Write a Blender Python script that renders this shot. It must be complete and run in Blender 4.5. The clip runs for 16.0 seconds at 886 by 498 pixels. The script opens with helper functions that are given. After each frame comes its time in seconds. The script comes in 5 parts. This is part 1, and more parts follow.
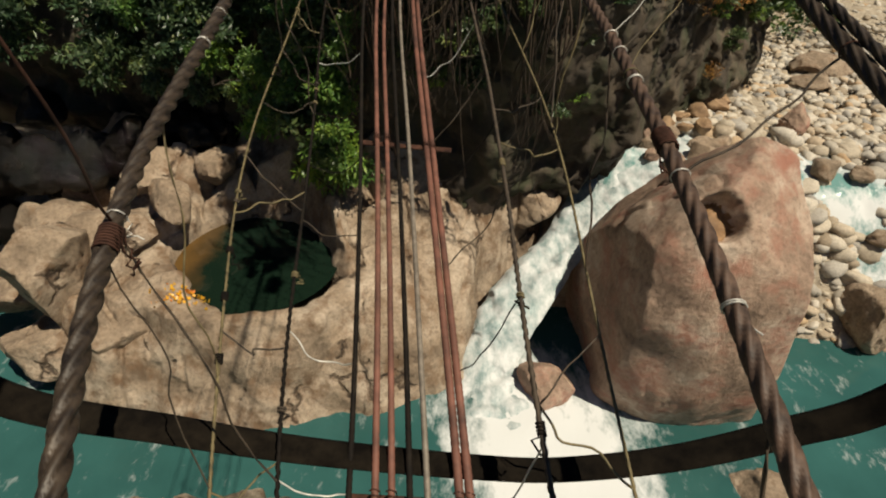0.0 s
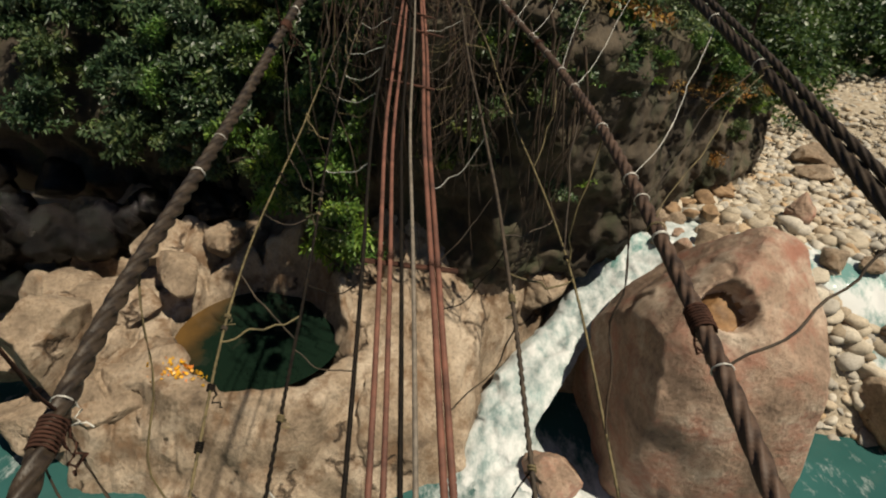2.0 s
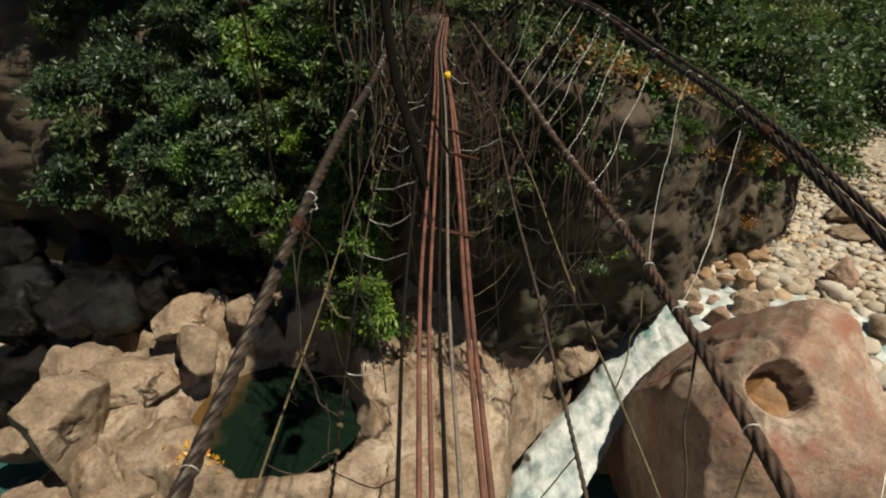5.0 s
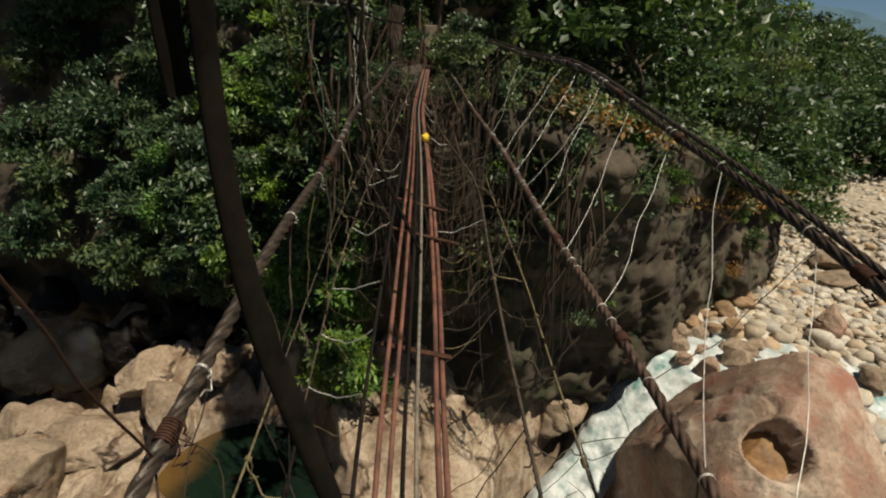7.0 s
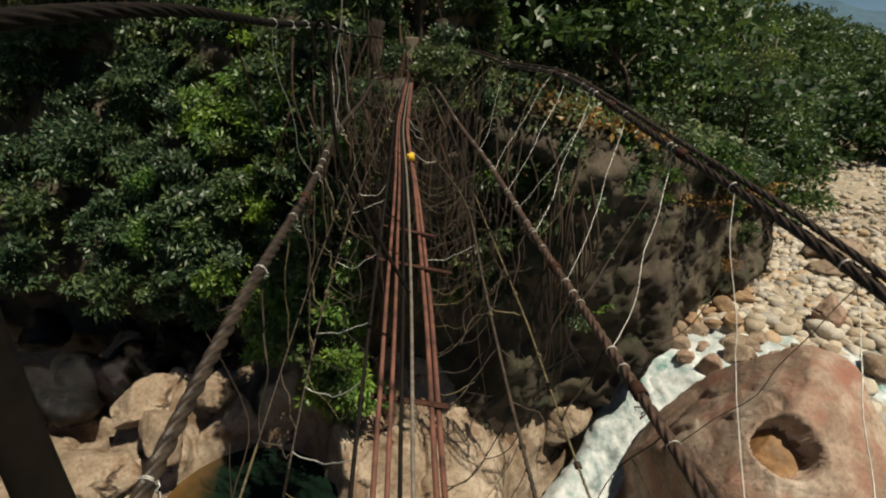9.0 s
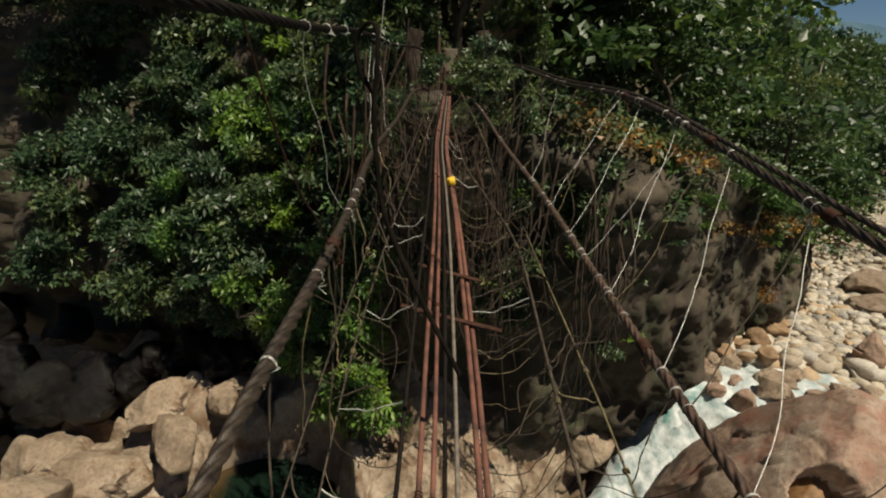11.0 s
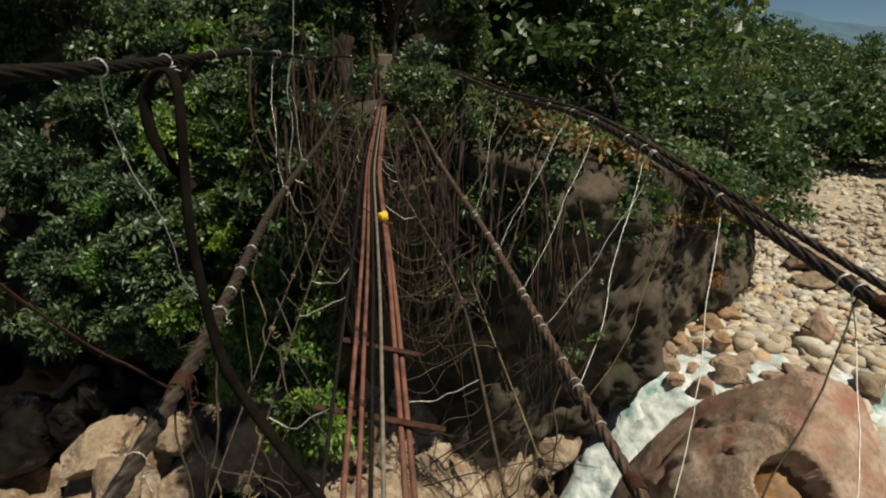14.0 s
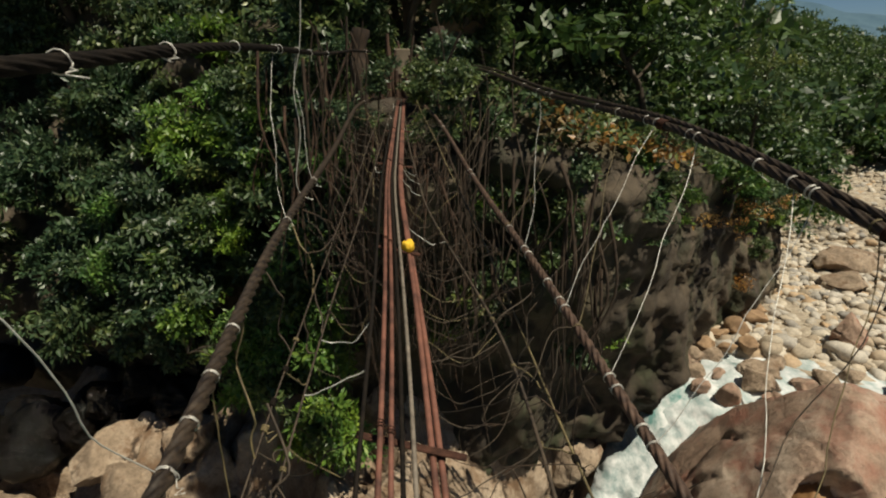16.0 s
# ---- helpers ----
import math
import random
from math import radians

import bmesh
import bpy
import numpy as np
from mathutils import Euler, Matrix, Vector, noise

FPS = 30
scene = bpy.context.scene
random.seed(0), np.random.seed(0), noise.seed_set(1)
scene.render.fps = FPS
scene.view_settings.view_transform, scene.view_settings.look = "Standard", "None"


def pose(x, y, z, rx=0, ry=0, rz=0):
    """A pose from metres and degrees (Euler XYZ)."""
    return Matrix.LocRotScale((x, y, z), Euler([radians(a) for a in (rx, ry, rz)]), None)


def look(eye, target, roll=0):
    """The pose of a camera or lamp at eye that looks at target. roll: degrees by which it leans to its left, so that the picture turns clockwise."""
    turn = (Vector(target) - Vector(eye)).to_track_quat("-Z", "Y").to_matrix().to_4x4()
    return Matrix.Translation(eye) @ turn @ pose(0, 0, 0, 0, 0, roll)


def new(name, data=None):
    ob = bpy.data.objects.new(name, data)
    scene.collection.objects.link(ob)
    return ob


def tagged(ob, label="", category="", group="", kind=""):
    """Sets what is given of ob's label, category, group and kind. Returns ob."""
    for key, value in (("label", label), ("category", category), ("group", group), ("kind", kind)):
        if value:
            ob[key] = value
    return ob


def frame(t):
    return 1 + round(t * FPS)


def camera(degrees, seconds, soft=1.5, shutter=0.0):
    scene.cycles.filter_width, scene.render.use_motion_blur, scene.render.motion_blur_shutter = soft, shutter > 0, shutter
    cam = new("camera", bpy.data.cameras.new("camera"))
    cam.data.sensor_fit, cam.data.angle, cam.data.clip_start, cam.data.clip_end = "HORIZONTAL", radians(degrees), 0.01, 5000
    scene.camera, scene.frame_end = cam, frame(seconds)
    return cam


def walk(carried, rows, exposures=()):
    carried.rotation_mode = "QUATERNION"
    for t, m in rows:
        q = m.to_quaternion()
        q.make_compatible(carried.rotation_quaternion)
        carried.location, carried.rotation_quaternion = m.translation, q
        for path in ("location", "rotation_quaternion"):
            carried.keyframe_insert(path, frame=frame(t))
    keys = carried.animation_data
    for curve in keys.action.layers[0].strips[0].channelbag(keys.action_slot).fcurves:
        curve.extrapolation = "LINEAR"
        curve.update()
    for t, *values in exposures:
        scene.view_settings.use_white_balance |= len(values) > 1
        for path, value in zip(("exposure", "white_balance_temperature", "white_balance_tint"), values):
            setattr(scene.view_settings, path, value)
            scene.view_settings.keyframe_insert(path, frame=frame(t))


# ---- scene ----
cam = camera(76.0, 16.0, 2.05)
PATH = [
    (0, pose(-0.083, 0.736, 17.163, 53.70, -2.47, 0.77)),
    (0.5, pose(-0.069, 0.686, 17.206, 51.84, -5.64, 4.29)),
    (1, pose(-0.123, 0.764, 17.196, 57.97, -6.38, 5.91)),
    (1.5, pose(-0.136, 0.843, 17.239, 59.29, -4.50, 5.43)),
    (2, pose(-0.088, 0.984, 17.256, 61.12, -3.50, 2.17)),
    (2.5, pose(-0.111, 1.293, 17.163, 62.06, -3.08, 2.17)),
    (3, pose(-0.114, 1.490, 17.380, 63.37, -3.31, 0.61)),
    (3.5, pose(-0.139, 1.565, 17.547, 64.50, -1.18, 2.55)),
    (6, pose(-0.290, 2.140, 17.636, 68.26, -2.15, 4.20)),
    (6.5, pose(-0.244, 2.367, 17.695, 69.61, -1.45, 3.51)),
    (7, pose(-0.243, 2.586, 17.697, 70.59, -2.61, 2.42)),
    (7.5, pose(-0.311, 2.685, 17.770, 70.65, -1.66, 2.55)),
    (8, pose(-0.195, 2.685, 17.712, 70.33, -2.92, 0.32)),
    (8.5, pose(-0.075, 2.746, 17.725, 70.10, -3.04, 0.37)),
    (9, pose(-0.229, 2.841, 17.754, 71.37, 0.14, 0.88)),
    (11.5, pose(-0.477, 3.493, 17.774, 72.33, -2.55, 5.08)),
    (12, pose(-0.584, 3.507, 17.767, 70.29, -2.52, 6.13)),
    (12.5, pose(-0.375, 3.610, 17.802, 71.26, -0.79, 3.41)),
    (13, pose(-0.288, 3.819, 17.818, 71.06, -0.68, 0.84)),
    (13.5, pose(-0.315, 4.075, 17.871, 72.12, 0.15, -1.61)),
    (14, pose(-0.283, 4.134, 17.889, 72.39, 0.41, -1.56)),
    (14.5, pose(-0.363, 4.268, 17.826, 71.41, -0.55, -0.11)),
    (15, pose(-0.355, 4.365, 17.849, 70.88, 0.95, 0.29)),
    (15.5, pose(-0.406, 4.672, 17.833, 72.32, -0.82, 1.19)),
    (16, pose(-0.411, 4.898, 17.906, 71.87, 0.68, -0.32)),
]
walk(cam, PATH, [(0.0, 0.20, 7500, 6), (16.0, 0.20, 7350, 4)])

# ---- world, sun ----
SUN_DIR = Vector((0.40, -0.32, 1.0)).normalized()
world = bpy.data.worlds.new("sky")
scene.world = world
world.use_nodes = True
wn = world.node_tree.nodes
sky = wn.new("ShaderNodeTexSky")
sky.sky_type = 'NISHITA'
sky.sun_disc = False
sky.dust_density, sky.air_density, sky.ozone_density = 0.0, 1.0, 8.0
sky.altitude = 2500
sky.sun_elevation = math.asin(SUN_DIR.z)
sky.sun_rotation = math.atan2(SUN_DIR.x, SUN_DIR.y)
wn["Background"].inputs[1].default_value = 0.043
world.node_tree.links.new(sky.outputs[0], wn["Background"].inputs[0])
sun_data = bpy.data.lights.new("sun", 'SUN')
sun_data.energy, sun_data.angle, sun_data.color = 4.8, radians(0.5), (1.0, 0.95, 0.87)
sun = new("sun", sun_data)
sun.matrix_world = look(SUN_DIR * 200, (0, 0, 0))


# ---- noise in arrays ----
def hash3(i, j, k, seed):
    n = (i * 374761393 + j * 668265263 + k * 2147483647 + seed * 144269) & 0xffffffff
    n = ((n ^ (n >> 13)) * 1274126177) & 0xffffffff
    return ((n ^ (n >> 16)) & 0xffff) / 65535.0


def vnoise(p, seed=0):
    p = np.asarray(p, float)
    i = np.floor(p).astype(np.int64)
    f = p - i
    f = f * f * (3 - 2 * f)
    out = 0
    for a in (0, 1):
        for b in (0, 1):
            for c in (0, 1):
                w = (f[:, 0] if a else 1 - f[:, 0]) * (f[:, 1] if b else 1 - f[:, 1]) * (f[:, 2] if c else 1 - f[:, 2])
                out = out + w * hash3(i[:, 0] + a, i[:, 1] + b, i[:, 2] + c, seed)
    return out * 2 - 1


def fbm(p, scale, octaves=4, seed=0, gain=0.5):
    p = np.asarray(p, float) / scale
    out, amp = 0, 1.0
    for o in range(octaves):
        out = out + amp * vnoise(p * 2 ** o + 17.3 * o, seed + o)
        amp *= gain
    return out


def smooth(a, b, x):
    t = np.clip((x - a) / (b - a), 0, 1)
    return t * t * (3 - 2 * t)


# ---- meshes ----
def mesh_of(name, verts, faces, material, shade=True):
    me = bpy.data.meshes.new(name)
    verts = np.asarray(verts, np.float32)
    faces = np.asarray(faces, np.int32)
    me.vertices.add(len(verts))
    me.vertices.foreach_set("co", verts.ravel())
    k = faces.shape[1]
    me.loops.add(faces.size)
    me.loops.foreach_set("vertex_index", faces.ravel())
    me.polygons.add(len(faces))
    me.polygons.foreach_set("loop_start", np.arange(0, faces.size, k, dtype=np.int32))
    me.polygons.foreach_set("use_smooth", np.full(len(faces), shade))
    me.update(calc_edges=True)
    me.validate()
    if material:
        me.materials.append(material)
    return me


def grid_faces(nu, nv, wrap=False):
    u = np.arange(nu if wrap else nu - 1)
    v = np.arange(nv - 1)
    a, b = np.meshgrid(v, u, indexing="ij")
    b2 = (b + 1) % nu
    return np.stack([a * nu + b, a * nu + b2, (a + 1) * nu + b2, (a + 1) * nu + b], -1).reshape(-1, 4)


def part(name, me, parent, label=""):
    ob = new(name, me)
    ob.parent = parent
    return tagged(ob, label)


def ico(level):
    bm = bmesh.new()
    bmesh.ops.create_icosphere(bm, subdivisions=level, radius=1)
    v = np.array([x.co[:] for x in bm.verts])
    f = np.array([[x.index for x in q.verts] for q in bm.faces])
    bm.free()
    return v / np.linalg.norm(v, axis=1)[:, None], f


ICO = {k: ico(k) for k in (1, 2, 3, 4, 5, 6)}


# ---- materials ----
def material(name):
    m = bpy.data.materials.new(name)
    m.use_nodes = True
    return m, m.node_tree.nodes, m.node_tree.links, m.node_tree.nodes["Principled BSDF"]


def ramp(nodes, stops):
    r = nodes.new("ShaderNodeValToRGB")
    el = r.color_ramp.elements
    while len(el) < len(stops):
        el.new(0.5)
    for e, (pos, col) in zip(el, stops):
        e.position, e.color = pos, (*col, 1)
    return r


def tex(nodes, links, kind, scale, detail=6, rough=0.6, coord="Object", stretch=None):
    tc = nodes.new("ShaderNodeTexCoord")
    mp = nodes.new("ShaderNodeMapping")
    mp.inputs["Scale"].default_value = stretch or (1, 1, 1)
    n = nodes.new({"noise": "ShaderNodeTexNoise", "voronoi": "ShaderNodeTexVoronoi", "wave": "ShaderNodeTexWave"}[kind])
    n.inputs["Scale"].default_value = scale
    if kind == "noise":
        n.inputs["Detail"].default_value, n.inputs["Roughness"].default_value = detail, rough
    links.new(tc.outputs[coord], mp.inputs[0])
    links.new(mp.outputs[0], n.inputs["Vector"])
    return n


def blend(nodes, links, fac, a, b, mode='MIX'):
    m = nodes.new("ShaderNodeMix")
    m.data_type, m.blend_type = 'RGBA', mode
    for sock, val in ((m.inputs["Factor"], fac), (m.inputs[6], a), (m.inputs[7], b)):
        if hasattr(val, "is_linked"):
            links.new(val, sock)
        elif isinstance(val, tuple):
            sock.default_value = (*val, 1)
        else:
            sock.default_value = val
    return m.outputs[2]


def bump(nodes, links, bsdf, heights, strength=0.5, distance=0.05):
    last = None
    for h in heights:
        b = nodes.new("ShaderNodeBump")
        b.inputs["Strength"].default_value, b.inputs["Distance"].default_value = strength, distance
        links.new(h, b.inputs["Height"])
        if last:
            links.new(last, b.inputs["Normal"])
        last = b.outputs[0]
    links.new(last, bsdf.inputs["Normal"])


def rock_material(name, dark, mid, light, stain, scale=0.35, rough=0.85, streak=(1, 1, 1), stain_at=(0.55, 0.7), cracks=0.0, relief=0.3):
    m, n, l, b = material(name)
    big = tex(n, l, "noise", scale, 8, 0.62, stretch=streak)
    fine = tex(n, l, "noise", scale * 14, 8, 0.7)
    c = ramp(n, [(0.30, dark), (0.48, mid), (0.66, light)])
    l.new(big.outputs[0], c.inputs[0])
    grain = ramp(n, [(0.30, (0.42, 0.41, 0.40)), (0.5, (0.95, 0.95, 0.95)), (0.7, (1.2, 1.2, 1.2))])
    l.new(fine.outputs[0], grain.inputs[0])
    col = blend(n, l, 0.8, c.outputs[0], grain.outputs[0], 'MULTIPLY')
    st = tex(n, l, "noise", scale * 2.2, 6, 0.65, stretch=streak)
    sr = ramp(n, [(stain_at[0], (0, 0, 0)), (stain_at[1], (1, 1, 1))])
    l.new(st.outputs[0], sr.inputs[0])
    col = blend(n, l, sr.outputs[0], col, stain)
    l.new(col, b.inputs["Base Color"])
    b.inputs["Roughness"].default_value = rough
    mid_n = tex(n, l, "noise", scale * 5, 8, 0.65, stretch=streak)
    heights = [big.outputs[0], mid_n.outputs[0], fine.outputs[0]]
    if cracks:
        tc = n.new("ShaderNodeTexCoord")
        warp = tex(n, l, "noise", scale * 2.5, 4, 0.6)
        mv = n.new("ShaderNodeVectorMath")
        mv.operation = 'MULTIPLY_ADD'
        mv.inputs[1].default_value = (0.9, 0.9, 0.9)
        l.new(warp.outputs["Color"], mv.inputs[0])
        l.new(tc.outputs["Object"], mv.inputs[2])
        crack = n.new("ShaderNodeTexVoronoi")
        crack.feature = 'DISTANCE_TO_EDGE'
        crack.inputs["Scale"].default_value = scale * 1.1
        l.new(mv.outputs[0], crack.inputs["Vector"])
        cr = ramp(n, [(0.0, (0.06, 0.045, 0.035)), (0.018, (0.35, 0.3, 0.26)), (0.06, (1, 1, 1))])
        some = tex(n, l, "noise", scale * 0.9, 3, 0.5)
        gate = ramp(n, [(0.46, (0.3, 0.3, 0.3)), (0.60, (0, 0, 0))])
        l.new(some.outputs[0], gate.inputs[0])
        wide = n.new("ShaderNodeMath")
        wide.operation = 'ADD'
        l.new(crack.outputs["Distance"], wide.inputs[0])
        l.new(gate.outputs[0], wide.inputs[1])
        l.new(wide.outputs[0], cr.inputs[0])
        l.new(blend(n, l, cracks, col, blend(n, l, 1.0, col, cr.outputs[0], 'MULTIPLY')), b.inputs["Base Color"])
        heights.append(cr.outputs[0])
    bump(n, l, b, heights, relief, 0.07)
    return m


M_pale = rock_material("pale_river_rock", (0.105, 0.070, 0.046), (0.30, 0.222, 0.155), (0.45, 0.36, 0.275), (0.165, 0.10, 0.058), 0.5, cracks=0.9, stain_at=(0.50, 0.64), relief=1.0)
M_boulder = rock_material("boulder_rock", (0.12, 0.074, 0.052), (0.32, 0.218, 0.158), (0.55, 0.445, 0.355), (0.29, 0.130, 0.09), 0.38, streak=(1, 0.55, 1.2), stain_at=(0.47, 0.66), relief=1.0)
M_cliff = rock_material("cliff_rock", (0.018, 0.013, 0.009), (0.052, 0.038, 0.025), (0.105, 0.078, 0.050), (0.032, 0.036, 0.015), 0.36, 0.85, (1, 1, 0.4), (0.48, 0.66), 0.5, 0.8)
# Wet rock; the overhang's shade is put into its near-black colour.
M_wet_shaded = rock_material("wet_shaded_rock", (0.002, 0.0017, 0.0014), (0.006, 0.005, 0.004), (0.018, 0.014, 0.011), (0.005, 0.0045, 0.0035), 0.6, 0.10, relief=1.0)


def stone_material():
    m, n, l, b = material("river_stone")
    oi = n.new("ShaderNodeObjectInfo")
    gi = n.new("ShaderNodeNewGeometry")
    add = n.new("ShaderNodeMath")
    add.operation = 'ADD'
    l.new(oi.outputs["Random"], add.inputs[0])
    l.new(gi.outputs["Random Per Island"], add.inputs[1])
    fr = n.new("ShaderNodeMath")
    fr.operation = 'FRACT'
    l.new(add.outputs[0], fr.inputs[0])
    c = ramp(n, [(0.0, (0.30, 0.235, 0.165)), (0.2, (0.48, 0.41, 0.32)), (0.45, (0.56, 0.50, 0.42)), (0.65, (0.26, 0.24, 0.215)), (0.8, (0.49, 0.42, 0.33)), (1.0, (0.42, 0.28, 0.16))])
    l.new(fr.outputs[0], c.inputs[0])
    fine = tex(n, l, "noise", 6, 6, 0.7)
    g = ramp(n, [(0.3, (0.65, 0.65, 0.65)), (0.7, (1.1, 1.1, 1.1))])
    l.new(fine.outputs[0], g.inputs[0])
    l.new(blend(n, l, 1.0, c.outputs[0], g.outputs[0], 'MULTIPLY'), b.inputs["Base Color"])
    b.inputs["Roughness"].default_value = 0.8
    bump(n, l, b, [fine.outputs[0]], 0.3, 0.03)
    return m


M_stone = stone_material()


def leaf_material(name, stops, translucent=0.35, patch_scale=0.5):
    m, n, l, b = material(name)
    gi = n.new("ShaderNodeNewGeometry")
    c = ramp(n, stops)
    l.new(gi.outputs["Random Per Island"], c.inputs[0])
    oi = n.new("ShaderNodeObjectInfo")
    tint = ramp(n, [(0.0, (0.75, 0.85, 0.8)), (0.5, (1, 1, 1)), (1.0, (1.25, 1.1, 0.7))])
    l.new(oi.outputs["Random"], tint.inputs[0])
    col = blend(n, l, 1.0, c.outputs[0], tint.outputs[0], 'MULTIPLY')
    patch = tex(n, l, "noise", patch_scale, 3, 0.5)
    pr = ramp(n, [(0.35, (0.5, 0.6, 0.7)), (0.5, (1, 1, 1)), (0.68, (1.5, 1.35, 0.9))])
    l.new(patch.outputs[0], pr.inputs[0])
    col = blend(n, l, 1.0, col, pr.outputs[0], 'MULTIPLY')
    l.new(col, b.inputs["Base Color"])
    b.inputs["Roughness"].default_value = 0.42
    b.inputs["Specular IOR Level"].default_value = 0.55
    tr = n.new("ShaderNodeBsdfTranslucent")
    l.new(col, tr.inputs[0])
    mx = n.new("ShaderNodeMixShader")
    mx.inputs[0].default_value = translucent
    l.new(b.outputs[0], mx.inputs[1])
    l.new(tr.outputs[0], mx.inputs[2])
    l.new(mx.outputs[0], n["Material Output"].inputs[0])
    return m


M_leaf = leaf_material("broad_leaves", [(0, (0.030, 0.056, 0.028)), (0.4, (0.056, 0.098, 0.046)), (0.75, (0.092, 0.138, 0.064)), (1, (0.15, 0.185, 0.085))])
M_leaf_far = leaf_material("forest_leaves", [(0, (0.02, 0.045, 0.014)), (0.5, (0.045, 0.085, 0.022)), (1, (0.09, 0.14, 0.03))], 0.35, 0.11)
# Yellow-green lighter copy of the leaves, with sunlight put into the colour.
M_leaf_lit = leaf_material("sunlit_yellow_green_leaves", [(0, (0.06, 0.13, 0.03)), (0.5, (0.10, 0.20, 0.045)), (1, (0.17, 0.26, 0.06))])
M_dead = leaf_material("dry_leaves", [(0, (0.16, 0.08, 0.03)), (0.6, (0.34, 0.17, 0.06)), (1, (0.5, 0.30, 0.09))])
M_yellow = leaf_material("fallen_yellow_leaves", [(0, (0.45, 0.22, 0.02)), (0.6, (0.7, 0.38, 0.02)), (1, (0.5, 0.12, 0.03))], 0.1)


def plain(name, c1, c2, scale, rough, metal=0.0, bumps=0.3, dist=0.004, stretch=None):
    m, n, l, b = material(name)
    t = tex(n, l, "noise", scale, 8, 0.65, stretch=stretch)
    c = ramp(n, [(0.35, c1), (0.65, c2)])
    l.new(t.outputs[0], c.inputs[0])
    l.new(c.outputs[0], b.inputs["Base Color"])
    b.inputs["Roughness"].default_value, b.inputs["Metallic"].default_value = rough, metal
    bump(n, l, b, [t.outputs[0]], bumps, dist)
    return m


M_cable = plain("rusty_steel_rope", (0.012, 0.008, 0.006), (0.055, 0.038, 0.025), 30, 0.5, 0.15)
M_brownrope = plain("brown_steel_rope", (0.022, 0.012, 0.008), (0.105, 0.062, 0.042), 22, 0.6, 0.1)
M_red = plain("red_oxide_cable", (0.055, 0.022, 0.015), (0.19, 0.075, 0.05), 7, 0.7)
M_dark = plain("dark_old_cable", (0.004, 0.003, 0.0025), (0.014, 0.010, 0.007), 25, 0.8)
M_grey = plain("grey_cable", (0.12, 0.10, 0.08), (0.24, 0.20, 0.16), 25, 0.55, 0.2)
M_cane = plain("dark_cane", (0.003, 0.0022, 0.0016), (0.012, 0.009, 0.006), 14, 1.0, 0, 0.5, 0.004, (1, 1, 1))
M_cane.node_tree.nodes["Principled BSDF"].inputs["Specular IOR Level"].default_value = 0.1
M_vine = plain("dry_cane_tie", (0.06, 0.045, 0.02), (0.17, 0.13, 0.06), 20, 0.7)
M_brownwire = plain("brown_wire", (0.018, 0.012, 0.008), (0.07, 0.048, 0.03), 20, 0.75)
M_wire = plain("galvanised_wire", (0.38, 0.36, 0.33), (0.62, 0.60, 0.55), 40, 0.45, 0.35)
M_bark = plain("bark", (0.03, 0.021, 0.014), (0.09, 0.066, 0.045), 6, 0.9, 0, 0.6, 0.02, (1, 1, 0.3))
M_palebark = plain("pale_bark", (0.20, 0.17, 0.13), (0.42, 0.37, 0.30), 5, 0.85, 0, 0.5, 0.02, (1, 1, 0.3))
M_redroot = plain("reddish_root", (0.022, 0.011, 0.007), (0.085, 0.044, 0.026), 8, 0.9, 0, 0.5, 0.01)
M_root = plain("hanging_root", (0.014, 0.008, 0.005), (0.050, 0.029, 0.016), 8, 0.9, 0, 0.5, 0.01)
M_soil = plain("forest_soil", (0.045, 0.036, 0.022), (0.10, 0.08, 0.045), 0.7, 0.95, 0, 0.5, 0.2)
M_timber = plain("weathered_board", (0.13, 0.10, 0.068), (0.27, 0.215, 0.155), 5, 0.8, 0, 0.4, 0.01, (1, 1, 0.2))
M_bracket = plain("rusted_flat_bar", (0.025, 0.012, 0.009), (0.07, 0.031, 0.021), 25, 0.85)
M_wet_shaded.node_tree.nodes["Principled BSDF"].inputs["Specular IOR Level"].default_value = 0.3
for dull in (M_dark, M_bracket):
    dull.node_tree.nodes["Principled BSDF"].inputs["Specular IOR Level"].default_value = 0.15
M_earth = plain("bare_earth", (0.12, 0.08, 0.045), (0.26, 0.18, 0.11), 1.5, 0.95, 0, 0.6, 0.1)
M_orange = plain("iron_stained_stone", (0.16, 0.095, 0.052), (0.34, 0.22, 0.125), 2.2, 0.85, 0, 0.6, 0.05)
# Distance haze is put into the ridge's blue-green base colour.
M_mountain = plain("haze_tinted_forest", (0.04, 0.085, 0.125), (0.06, 0.115, 0.155), 0.02, 1.0, 0, 0.2, 3)
M_yellowcloth = plain("yellow_cloth", (0.65, 0.38, 0.02), (0.8, 0.5, 0.04), 30, 0.8)


